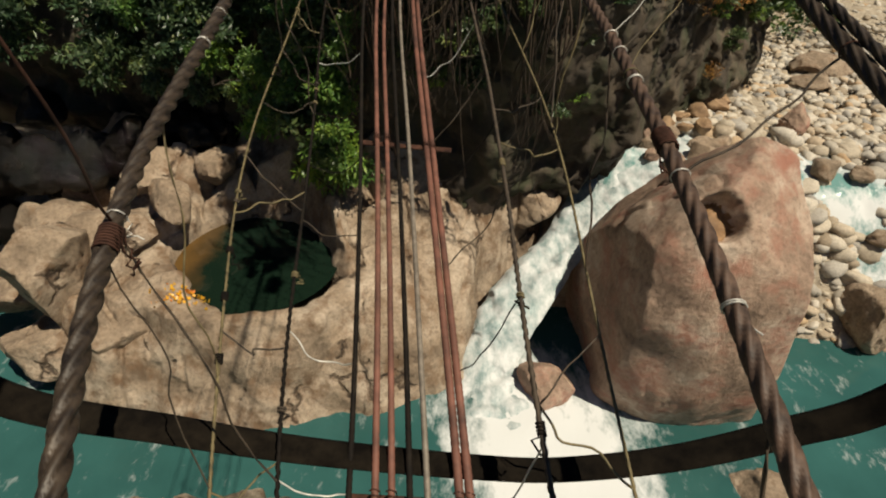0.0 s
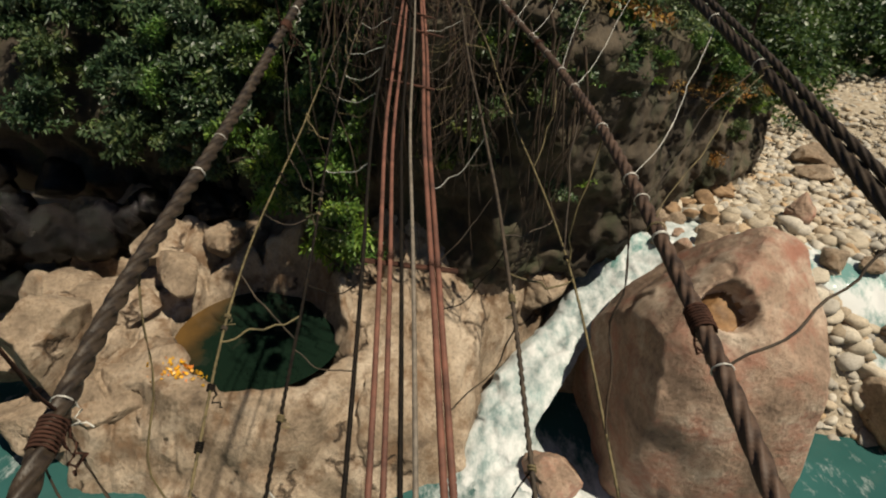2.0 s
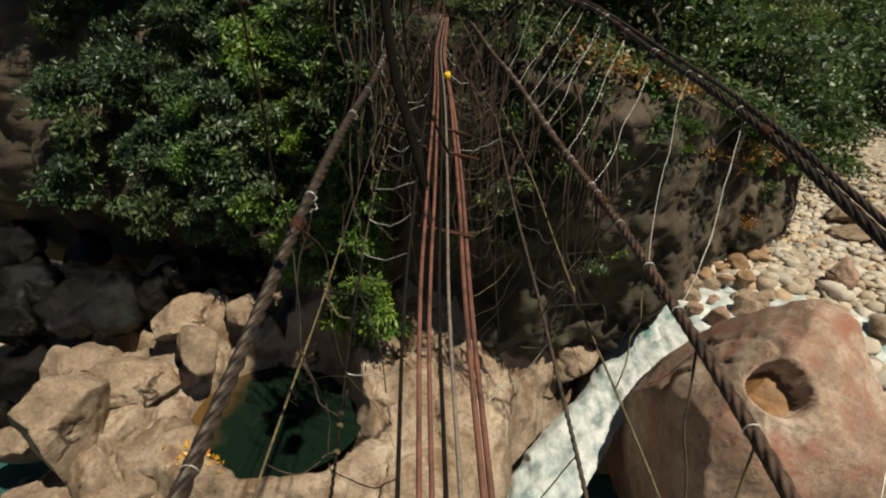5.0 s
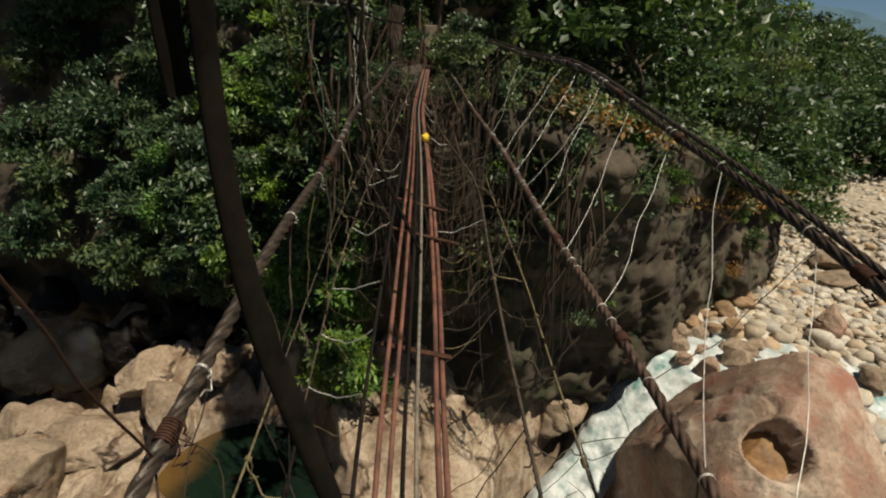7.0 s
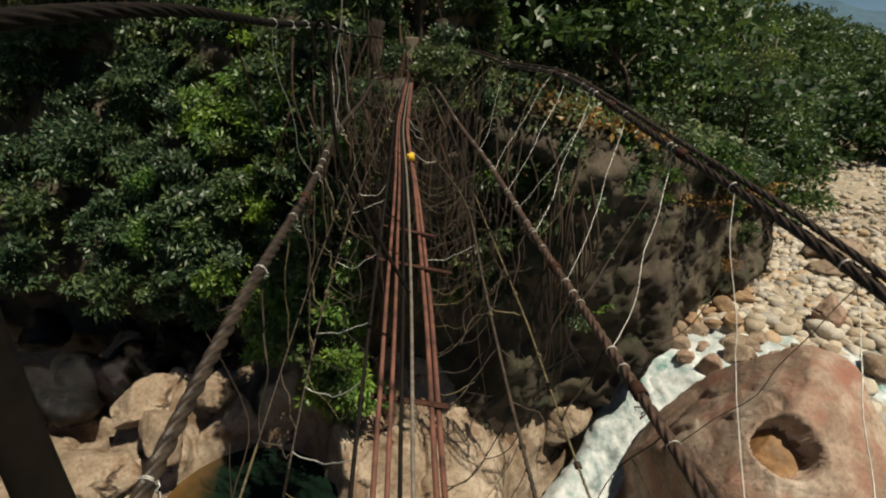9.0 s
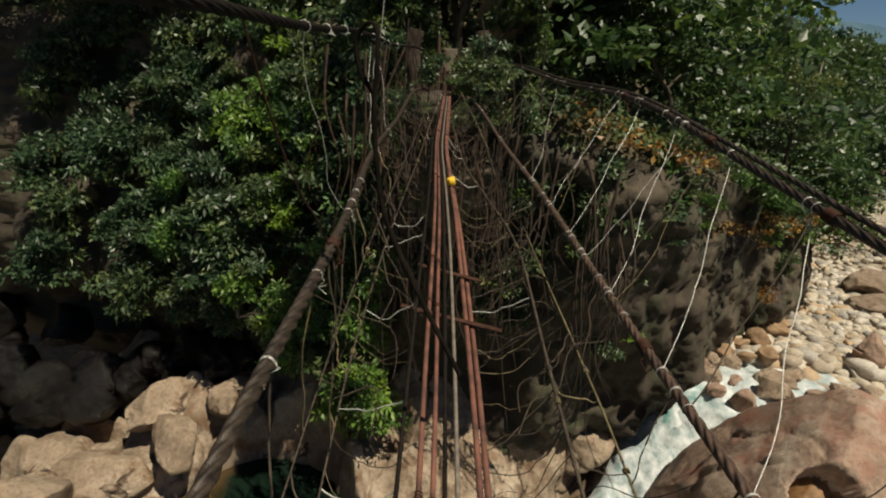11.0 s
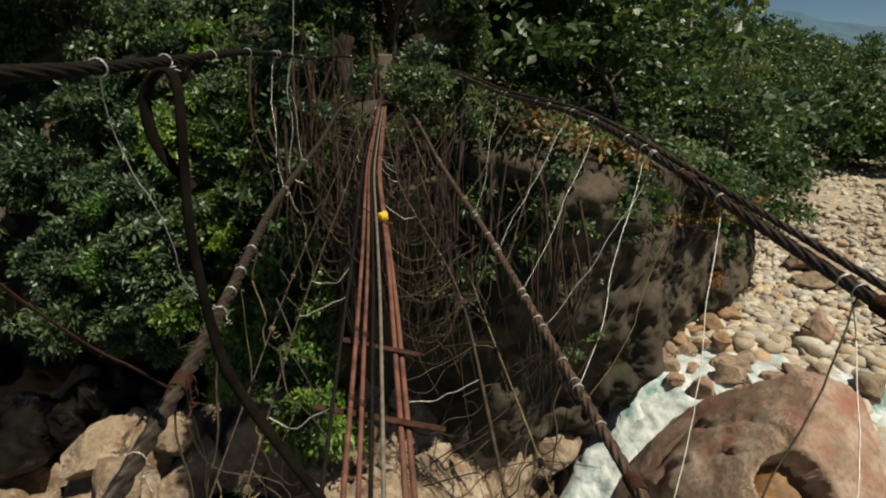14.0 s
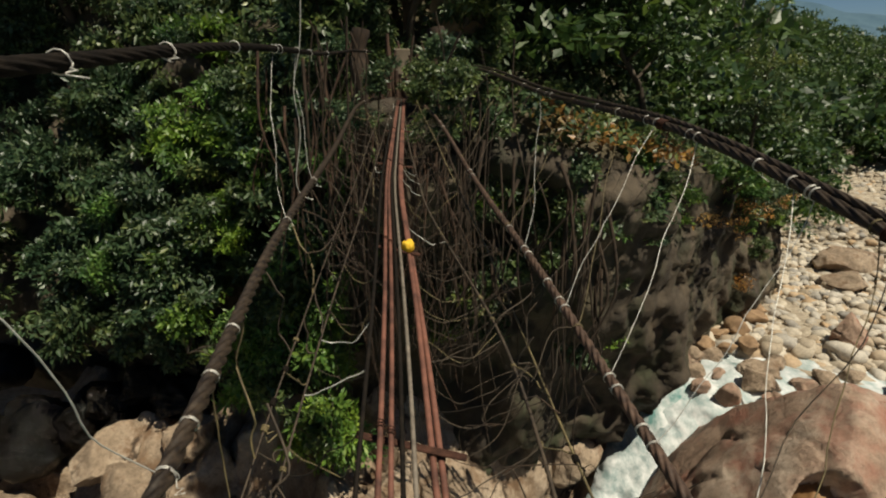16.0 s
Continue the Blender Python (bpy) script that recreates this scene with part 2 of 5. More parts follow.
def water_material(name, deep, rough=0.06, waves=1.2, foam=None, fan=None):
    m, n, l, b = material(name)
    t = tex(n, l, "noise", waves, 5, 0.6, stretch=(1, 0.6, 1))
    c = ramp(n, [(0.35, deep), (0.7, tuple(min(1, 1.5 * x) for x in deep))])
    big = tex(n, l, "noise", 0.25, 4, 0.5)
    l.new(big.outputs[0], c.inputs[0])
    col = c.outputs[0]
    if foam:
        f = tex(n, l, "noise", foam[0], 10, 0.72, stretch=(1.0, 0.5, 1))
        fr = ramp(n, [(foam[1], (0, 0, 0)), (foam[2], (1, 1, 1))])
        if fan:
            tc = n.new("ShaderNodeTexCoord")
            mp = n.new("ShaderNodeMapping")
            mp.vector_type = 'TEXTURE'
            mp.inputs["Location"].default_value = (fan[0], fan[1], 0)
            mp.inputs["Rotation"].default_value = (0, 0, fan[4])
            mp.inputs["Scale"].default_value = (fan[2], fan[3], 1)
            ln = n.new("ShaderNodeVectorMath")
            ln.operation = 'LENGTH'
            l.new(tc.outputs["Object"], mp.inputs[0])
            l.new(mp.outputs[0], ln.inputs[0])
            near = n.new("ShaderNodeMapRange")
            near.inputs[1].default_value, near.inputs[2].default_value = 1.4, 0.4
            near.inputs[3].default_value, near.inputs[4].default_value = 0.0, 0.42
            l.new(ln.outputs["Value"], near.inputs[0])
            ad = n.new("ShaderNodeMath")
            ad.operation = 'ADD'
            l.new(f.outputs[0], ad.inputs[0])
            l.new(near.outputs[0], ad.inputs[1])
            l.new(ad.outputs[0], fr.inputs[0])
        else:
            l.new(f.outputs[0], fr.inputs[0])
        col = blend(n, l, fr.outputs[0], col, (0.56, 0.57, 0.57))
        rr = ramp(n, [(0, (rough, rough, rough)), (1, (0.7, 0.7, 0.7))])
        l.new(fr.outputs[0], rr.inputs[0])
        l.new(rr.outputs[0], b.inputs["Roughness"])
    else:
        b.inputs["Roughness"].default_value = rough
    l.new(col, b.inputs["Base Color"])
    b.inputs["IOR"].default_value = 1.33
    bump(n, l, b, [t.outputs[0]], 0.25, 0.08)
    return m


M_pool = water_material("turquoise_water", (0.020, 0.068, 0.064), 0.08, 2.6, (0.9, 0.56, 0.80), (4.2, 12.4, 3.3, 4.6, 0.35))
M_rapid = water_material("rapid_water", (0.10, 0.20, 0.19), 0.15, 2.0, (0.8, 0.40, 0.56))
M_foam = water_material("white_water", (0.15, 0.21, 0.21), 0.4, 3.0, (1.9, 0.36, 0.62))


def pond_material():
    """Still water: brown where the floor is shallow, dark green where it is deep."""
    m, n, l, b = material("still_pond_water")
    tc = n.new("ShaderNodeTexCoord")
    sep = n.new("ShaderNodeSeparateXYZ")
    l.new(tc.outputs["Object"], sep.inputs[0])
    t = tex(n, l, "noise", 0.9, 5, 0.6)
    add = n.new("ShaderNodeMath")
    add.operation = 'MULTIPLY_ADD'
    l.new(t.outputs[0], add.inputs[0])
    add.inputs[1].default_value = 1.6
    l.new(sep.outputs[0], add.inputs[2])
    r = n.new("ShaderNodeMapRange")
    r.inputs[1].default_value, r.inputs[2].default_value = -9.0, -7.3
    l.new(add.outputs[0], r.inputs[0])
    c = ramp(n, [(0.0, (0.11, 0.06, 0.02)), (0.45, (0.05, 0.032, 0.014)), (0.75, (0.006, 0.014, 0.009))])
    l.new(r.outputs[0], c.inputs[0])
    l.new(c.outputs[0], b.inputs["Base Color"])
    b.inputs["Roughness"].default_value, b.inputs["IOR"].default_value = 0.04, 1.33
    return m


M_pond = pond_material()
M_rust = plain("algae_floor", (0.13, 0.065, 0.024), (0.27, 0.145, 0.06), 2.5, 0.7)


def ground_material():
    """River gravel low down, forest soil on the banks."""
    m, n, l, b = material("gravel_and_soil")
    tc = n.new("ShaderNodeTexCoord")
    sep = n.new("ShaderNodeSeparateXYZ")
    l.new(tc.outputs["Object"], sep.inputs[0])
    t = tex(n, l, "noise", 2.6, 8, 0.75)
    gr = ramp(n, [(0.35, (0.18, 0.14, 0.10)), (0.65, (0.46, 0.39, 0.30))])
    so = ramp(n, [(0.35, (0.03, 0.035, 0.016)), (0.65, (0.085, 0.075, 0.04))])
    l.new(t.outputs[0], gr.inputs[0])
    l.new(t.outputs[0], so.inputs[0])
    big = tex(n, l, "noise", 0.12, 4, 0.6)
    mul = n.new("ShaderNodeMath")
    mul.operation = 'MULTIPLY_ADD'
    l.new(big.outputs[0], mul.inputs[0])
    mul.inputs[1].default_value = 3.0
    l.new(sep.outputs[2], mul.inputs[2])
    r = n.new("ShaderNodeMapRange")
    l.new(mul.outputs[0], r.inputs[0])
    r.inputs[1].default_value, r.inputs[2].default_value = 8.6, 9.6
    l.new(blend(n, l, r.outputs[0], gr.outputs[0], so.outputs[0]), b.inputs["Base Color"])
    b.inputs["Roughness"].default_value = 0.95
    bump(n, l, b, [t.outputs[0]], 0.7, 0.15)
    return m


M_ground = ground_material()


# ---- ground: river bed, gravel plain and far banks in one sheet ----
CHANNEL = np.array([(8.6, 26.8), (11.0, 26.3), (14.0, 25.4), (17.0, 24.3), (19.2, 22.3), (20.2, 19.5), (20.6, 16.5)])


def channel_distance(x, y):
    """Distance from the middle of the upper river's channel."""
    best = np.full(np.shape(x), 1e9)
    for (x0, y0), (x1, y1) in zip(CHANNEL[:-1], CHANNEL[1:]):
        t = np.clip(((x - x0) * (x1 - x0) + (y - y0) * (y1 - y0)) / ((x1 - x0) ** 2 + (y1 - y0) ** 2), 0, 1)
        best = np.minimum(best, np.hypot(x - x0 - t * (x1 - x0), y - y0 - t * (y1 - y0)))
    return best


def level(x, y):
    """Height of the valley floor before the channel is cut into it."""
    up = smooth(17.0, 24.0, y + 0.06 * (x - 14)) * smooth(3.5, 9.0, x + 0.35 * (y - 22))
    z = -1.3 + 6.9 * up
    along = (x - 10) * 0.62 + (y - 25) * 0.78
    across = (x - 10) * 0.78 - (y - 25) * 0.62
    z = z + 0.022 * np.clip(along - 14, 0, 400) + 8 * smooth(70, 190, along)
    z = z + np.where(along > 0, 1, 0) * smooth(22, 80, across - 0.05 * along) * 24
    z = z + smooth(-14, -60, y) * 22 + smooth(-30, -90, x) * 40 * smooth(60, 10, y)
    z = z + smooth(45, 110, x) * 18 * smooth(30, -10, y)
    return z


CASCADE = [(14.5, 25.2, 5.6, 1.2), (12.6, 25.3, 5.62, 1.8), (11.0, 25.5, 5.55, 2.1), (9.4, 25.0, 5.2, 1.8), (7.7, 24.0, 4.2, 1.4), (5.7, 21.6, 2.7, 1.0), (4.0, 19.4, 2.1, 1.3), (2.7, 17.6, 1.2, 1.3), (2.1, 16.0, 0.25, 1.1), (2.3, 14.6, 0.12, 1.4), (2.9, 13.2, -0.1, 1.6)]


def bed(x, y):
    """Height of the river bed and the valley floor, with the cascade's cleft cut into it."""
    z = level(x, y) - 0.55 * smooth(2.6, 1.2, channel_distance(x, y))
    for (x0, y0, z0, w0), (x1, y1, z1, w1) in zip(CASCADE[1:-1], CASCADE[2:]):
        t = np.clip(((x - x0) * (x1 - x0) + (y - y0) * (y1 - y0)) / ((x1 - x0) ** 2 + (y1 - y0) ** 2), 0, 1)
        d = np.hypot(x - x0 - t * (x1 - x0), y - y0 - t * (y1 - y0))
        z = np.minimum(z, z0 + t * (z1 - z0) - 0.7 + 3.5 * smooth(1.3, 3.4, d) + 60 * smooth(3.2, 5.0, d))
    return z


def build_ground():
    def axis(lo, a, b, hi, fine, n):
        mid = np.arange(a, b + 1e-6, fine)
        left = a - (a - lo) * (np.linspace(1, 0, n, endpoint=False)) ** 2.2
        right = b + (hi - b) * (np.linspace(0, 1, n + 1)[1:]) ** 2.2
        return np.concatenate([left, mid, right])
    xs, ys = axis(-900, -25, 45, 900, 0.5, 34), axis(-400, 5, 70, 1500, 0.5, 34)
    X, Y = np.meshgrid(xs, ys)
    p = np.stack([X.ravel(), Y.ravel(), np.zeros(X.size)], 1)
    z = bed(p[:, 0], p[:, 1])
    z += 0.10 * fbm(p, 2.4, 2, 3) + 0.25 * fbm(p, 6, 3, 5) + 4 * smooth(60, 200, np.abs(p[:, 1])) * fbm(p, 40, 3, 9)
    p[:, 2] = z
    ob = new("ground", mesh_of("ground", p, grid_faces(len(xs), len(ys)), M_ground))
    return tagged(ob, "pale river gravel and valley floor of the gorge", "ground", kind="structure")


ground = build_ground()


# ---- the far cliff and the hillside above it ----
KX = [-60, -45, -28, -16, -9, -4, 0, 3, 6, 10, 14, 18.5, 22, 28, 36, 46, 60, 80, 110, 160]
KT = [46, 38, 33, 29.5, 27.4, 22.8, 19.2, 18.9, 20.5, 25, 30, 36, 44, 54, 64, 75, 90, 110, 138, 180]
KB = [46, 37, 32.0, 28.6, 27.0, 24.4, 22.2, 22.6, 24.6, 27.6, 31, 35.5, 43.0, 53.5, 63.5, 74.5, 89.5, 109.5, 137.5, 179.5]
KM = [43, 34, 28.0, 25.0, 24.2, 22.7, 21.0, 20.8, 21.6, 26, 30.3, 35.5, 43.2, 53.5, 63.5, 74.5, 89.5, 109.5, 137.5, 179.5]
KZ = [20, 20, 20, 20, 19.5, 18.6, 16.8, 15.8, 15.0, 14.0, 12.6, 10.5, 9.0, 8.5, 8.5, 8.5, 8, 8, 6, 5]


def face_at(x, v):
    """A place on the cliff: v 0 at the foot, 1 at the brink; past 1 the slope above, in metres back from the brink."""
    yt, yb, zt = np.interp(x, KX, KT), np.interp(x, KX, KB), np.interp(x, KX, KZ)
    w = np.clip(v, 0, 1)
    ym = np.interp(x, KX, KM)
    y = np.where(w < 0.4, yb + (ym - yb) * smooth(0.0, 0.40, w), ym + (yt - ym) * np.clip((w - 0.4) / 0.6, 0, 1) ** 1.3)
    z = 2.6 + (zt - 2.6) * w
    d = np.clip(v - 1, 0, None)
    rise = np.interp(d, [0, 3, 7, 14, 30, 60, 110, 200], [0, 1.2, 4.0, 10, 24, 40, 58, 75])
    a = np.radians(np.interp(x, [-60, 1, 8, 14, 30, 160], [0, 0, 30, 46, 44, 42]))
    tall = np.interp(x, [-60, 2, 12, 22, 40, 60, 80, 110, 160], [1, 1, 0.9, 0.75, 0.68, 0.60, 0.54, 0.50, 0.50])
    return x - np.sin(a) * d, y + np.cos(a) * d, z + rise * tall


def build_cliff():
    xs = np.concatenate([np.arange(-60, -20, 0.8), np.arange(-20, 24, 0.17), np.arange(24, 160, 1.2)])
    vs = np.linspace(0, 1, 95)
    X, V = np.meshgrid(xs, vs)
    x, y, z = face_at(X.ravel(), V.ravel())
    p = np.stack([x, y, z], 1)
    n1 = fbm(p, 5.5, 3, 21)
    q = p * [1, 1, 1.5]
    cell = np.abs(fbm(q, 2.6, 4, 33))
    ledge = np.abs(((z + 0.9 * fbm(p, 4, 2, 5)) / 2.3) % 1 - 0.5)
    blk = fbm(p * [1, 1, 0.7], 2.4, 3, 35)
    blk2 = fbm(p * [1, 1, 0.8], 1.0, 3, 37)
    push = 1.2 * n1 + 0.5 * cell + 0.4 * ledge + 0.7 * np.floor(blk * 3.2) / 3.2 + 0.25 * np.floor(blk2 * 3) / 3 + 0.35 * np.abs(fbm(p * [1.0, 1.0, 0.35] + np.stack([0.5 * z, 0 * z, 0 * z], 1), 1.6, 3, 39)) + 0.10 * fbm(p, 0.5, 3, 8)
    p[:, 1] -= push * smooth(0, 0.12, V.ravel()) * (1 - 0.6 * smooth(0.93, 1, V.ravel()))
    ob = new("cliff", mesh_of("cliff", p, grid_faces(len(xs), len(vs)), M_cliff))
    tagged(ob, "dark overhanging rock cliff of the far bank", "cliff", kind="structure")
    ds = np.concatenate([[0], np.arange(0, 16, 0.5), np.arange(16, 110, 5)])
    xs = np.concatenate([np.arange(-60, -20, 1.5), np.arange(-20, 24, 0.5), np.arange(24, 160, 2.0)])
    X, D = np.meshgrid(xs, ds + 1)
    x, y, z = face_at(X.ravel(), D.ravel())
    p = np.stack([x, y, z], 1)
    p[:, 2] += 0.5 * fbm(p, 3, 4, 41) + 0.03 * (D.ravel() - 1) * fbm(p, 20, 2, 4)
    p[:, 1] += 0.1
    p[:len(xs)] += [0, 1.5, -3.0]
    ob2 = new("hillside", mesh_of("hillside", p, grid_faces(len(xs), len(ds)), M_soil))
    tagged(ob2, "dark forest soil on the steep hillside above the cliff", "hillside", kind="structure")


build_cliff()


# ---- pale rock shelf with a round pond ----
FX = [-19, -16, -13.7, -12.3, -8.7, -6.0, -3.7, -1.0, 1.25, 2.0, 4.0, 7.0, 9.5]
FY = [20, 17.2, 14.3, 13.1, 12.2, 12.1, 12.5, 13.8, 15.5, 18.9, 21.2, 24.8, 27.6]
POND = (-6.85, 18.05)


BX = [-18, -16, -13.8, -11.5, -8.75, -6.2, -4, 0.5, 5, 8, 10]
BY = [19.5, 20.0, 20.5, 21.6, 22.4, 21.8, 22.0, 21.5, 23.2, 26, 28]
BZ = [3.9, 4.2, 4.3, 5.2, 6.1, 6.4, 6.5, 5.6, 4.8, 4.5, 4.5]


def slabs(x, y, size, seed):
    """Broken slabs: a height, a tilt and the distance to the nearest joint for every place."""
    u, w = (x * 0.94 + y * 0.34) / size, (y * 0.94 - x * 0.34) / (size * 0.75)
    i, j = np.floor(u).astype(np.int64), np.floor(w).astype(np.int64)
    f1, f2 = np.full(x.shape, 9.0), np.full(x.shape, 9.0)
    tall, tilt = np.zeros(x.shape), np.zeros(x.shape)
    for a in (-1, 0, 1):
        for b in (-1, 0, 1):
            h = [hash3(i + a, j + b, 0 * i + k, seed) for k in range(5)]
            du, dw = u - (i + a + 0.15 + 0.7 * h[0]), w - (j + b + 0.15 + 0.7 * h[1])
            d = np.hypot(du, dw)
            near = d < f1
            f2 = np.where(near, f1, np.minimum(f2, d))
            f1 = np.where(near, d, f1)
            tall = np.where(near, h[2] - 0.5, tall)
            tilt = np.where(near, (h[3] - 0.5) * du + (h[4] - 0.5) * dw, tilt)
    return tall, tilt, f2 - f1


def shelf_height(x, y):
    yf = np.interp(x, FX, FY)
    d = y - yf
    p = np.stack([x, y, 0 * x], 1)
    d = d + 0.6 * fbm(p, 3.2, 2, 61)
    lift = smooth(-0.4, 2.4, d) ** 0.7
    back = np.interp(x, BX, BY)
    u = np.clip((y - yf - 1) / (back - yf - 1), 0, 1.0 + 0.2 * smooth(-10, -8, x))
    top = 2.6 + (np.interp(x, BX, BZ) - 2.6) * u ** 1.15 + 0.35 * fbm(p, 4.5, 3, 62)
    r = np.hypot((x - POND[0]) / 1.12, (y - POND[1]) / 1.05 + 0.12 * (x - POND[0]))
    r = r + 0.25 * fbm(p, 1.4, 3, 64)
    q = p + 0.22 * np.stack([fbm(p, 1.3, 3, 65), fbm(p, 1.3, 3, 67), 0 * x], 1)
    rough = np.clip(smooth(-8.5, -10.5, x) + smooth(0.45, 0.75, u), 0, 1) * (1 - 0.6 * smooth(-3, 0, x))
    t1, k1, e1 = slabs(q[:, 0], q[:, 1], 2.6, 75)
    t2, k2, e2 = slabs(q[:, 0], q[:, 1], 1.05, 76)
    top = top + (0.5 + 0.8 * rough) * t1 + (0.8 + 1.3 * rough) * k1 - (0.4 + 0.6 * rough) * smooth(0.07, 0.0, e1)
    top = top + (0.06 + 0.16 * rough) * t2 + (0.15 + 0.25 * rough) * k2 - (0.05 + 0.16 * rough) * smooth(0.10, 0.0, e2)
    top = top - 0.3 * smooth(0.8, 0.1, np.abs(x + 3.0 + 0.5 * fbm(p, 1.5, 2, 4)))
    top = top + 0.06 * fbm(p, 0.9, 2, 66) + 0.012 * fbm(p, 0.3, 2, 68)
    e3 = fbm(q, 1.7, 3, 77)
    top = top + 0.14 * np.floor(e3 * 3.5) / 3.5
    top = np.where(r < 4.0, np.maximum(top, 3.72 + 0.10 * fbm(p, 0.8, 2, 69)), top)
    hollow = smooth(2.95, 2.45, r)
    top = top * (1 - hollow) + 2.0 * hollow
    return -1.4 + (top + 1.4) * lift


def build_shelf():
    xs, ys = np.arange(-19, 10.01, 0.07), np.arange(10, 28.01, 0.07)
    X, Y = np.meshgrid(xs, ys)
    x, y = X.ravel(), Y.ravel()
    z = shelf_height(x, y).reshape(X.shape)
    for ax in (0, 1):
        z = 0.25 * np.roll(z, -1, ax) + 0.5 * z + 0.25 * np.roll(z, 1, ax)
    p = np.stack([x, y, z.ravel()], 1)
    p[:, 0] += 0.2 * fbm(p, 1.1, 3, 71)
    p[:, 1] += 0.2 * fbm(p, 1.1, 3, 73)
    p += 0.03 * fbm(p, 0.28, 3, 74)[:, None] * [0.3, -0.5, 0.6]
    ob = new("rock_shelf", mesh_of("rock_shelf", p, grid_faces(len(xs), len(ys)), M_pale))
    return tagged(ob, "pale water-worn rock shelf with a round pond hollow beside the river", "rock", kind="structure")


build_shelf()


# ---- rocks ----
def rock_mesh(name, radii, seed, mat, level=5, cuts=9, noise=0.12, power=2.0, cut_range=(0.72, 0.95)):
    v, f = ICO[level]
    rnd = np.random.RandomState(seed)
    p = np.sign(v) * np.abs(v) ** (2.0 / power)
    for _ in range(cuts):
        n = rnd.normal(size=3)
        n /= np.linalg.norm(n)
        over = np.clip(p @ n - rnd.uniform(*cut_range), 0, None)
        p = p - 0.92 * over[:, None] * n
    p = p * (1 + noise * fbm(v, 0.7, 4, seed)[:, None])
    p = p * np.array(radii)
    p = p + 0.07 * fbm(p, 0.6, 4, seed + 3)[:, None] * v - 0.10 * smooth(0.06, 0.0, np.abs(fbm(p, 1.4, 2, seed + 9)))[:, None] * v
    return p, f


def rock(loc, radii, turn=0, seed=1, mat=None, label="pale water-worn boulder on the rock shelf", level=5, cuts=13, noise=0.07, tilt=(0, 0), cut_range=(0.52, 0.86), name="boulder"):
    p, f = rock_mesh("boulder", radii, seed, mat, level, cuts, noise, cut_range=cut_range)
    ob = new(name, mesh_of(name, p, f, mat or M_pale))
    ob.matrix_world = pose(*loc, tilt[0], tilt[1], turn)
    return tagged(ob, label, "rock", "river boulders")


def big_boulder():
    """Giant rounded boulder with a pothole worn into its top."""
    v, f = ICO[6]
    hub = np.array([-0.37, -0.615, 0.835])
    hub /= np.linalg.norm(hub)
    ang = np.arccos(np.clip(v @ hub, -1, 1))
    side = v - (v @ hub)[:, None] * hub
    side /= np.linalg.norm(side, axis=1)[:, None] + 1e-9
    ang = np.where(ang < 1.2, 1.2 * (ang / 1.2) ** 1.7, ang)
    v = np.cos(ang)[:, None] * hub + np.sin(ang)[:, None] * side
    p = np.sign(v) * np.abs(v) ** 0.82
    for n, d in (((-0.75, -0.45, 0.55), 1.02), ((-0.62, 0.42, 0.66), 0.554), ((0.92, -0.25, 0.1), 0.455), ((0.25, -0.55, 0.8), 0.956), ((-0.95, 0.1, 0.1), 0.665), ((0.6, 0.6, 0.5), 0.65)):
        n = np.array(n) / np.linalg.norm(n)
        over = np.clip(p @ n - d, 0, None)
        p = p - 0.8 * over[:, None] * n
    p = p * (1 + 0.03 * fbm(v, 0.8, 3, 12)[:, None]) * np.array([4.99, 5.02, 6.07])
    p = p + 0.11 * fbm(p, 1.6, 5, 5, 0.58)[:, None] * v - 0.10 * smooth(0.05, 0.0, np.abs(fbm(p * [1, 0.6, 1], 3.0, 2, 19)))[:, None] * v + 0.02 * fbm(p, 0.12, 2, 6)[:, None] * v
    inward = np.array([-0.15, -0.65, 0.74])
    inward /= np.linalg.norm(inward)
    q = p - np.array([-1.85, -3.08, 5.07])
    q = q + 0.22 * np.outer(q @ np.array([0.55, 0.5, 0.3]), [0.55, 0.5, 0.3])
    r = np.linalg.norm(q * [1.05, 0.95, 0.95], axis=1) + 0.07 * fbm(p, 0.7, 2, 15)
    p = p - (0.95 * smooth(1.0, 0.72, r) + 0.04 * smooth(1.6, 1.0, r))[:, None] * inward
    me = mesh_of("giant_boulder", p, f, M_boulder)
    me.materials.append(M_rust)
    in_hole = r[f].max(axis=1) < 0.80
    me.polygons.foreach_set("material_index", in_hole.astype(np.int32))
    ob = new("boulder", me)
    ob.matrix_world = pose(9.95, 18.4, 3.40, 0, 0, 6)
    return tagged(ob, "giant rounded brown boulder with a pothole, standing in the river", "rock", "river boulders")


big_boulder()

rock((-13.57, 16.18, 4.15), (1.83, 1.65, 2.26), 20, 11, label="pale block of rock at the end of the shelf", cuts=12)
for x, y, z, a, b, c, turn, seed in ((-14.0, 15.0, 1.9, 1.5, 1.3, 1.2, 15, 311), (-12.4, 18.6, 4.6, 1.7, 1.3, 1.3, 40, 312), (-11.6, 20.9, 6.0, 1.25, 1.1, 0.95, 70, 313), (-10.5, 19.6, 5.6, 1.5, 1.0, 1.0, 110, 314), (-11.6, 15.4, 2.9, 1.3, 1.2, 1.0, 160, 315), (-15.8, 17.4, 2.6, 1.4, 1.2, 1.3, 220, 316), (-9.2, 21.3, 6.2, 1.2, 1.0, 1.0, 260, 317), (-4.6, 21.6, 6.3, 1.3, 1.0, 0.9, 300, 318), (-14.8, 19.6, 4.0, 1.6, 1.3, 1.1, 330, 319)):
    rock((x, y, z - 0.45), (1.25 * a, 1.2 * b, c), turn, seed, label="angular pale block of rock jammed on the shelf", cuts=16, noise=0.04, cut_range=(0.46, 0.78))
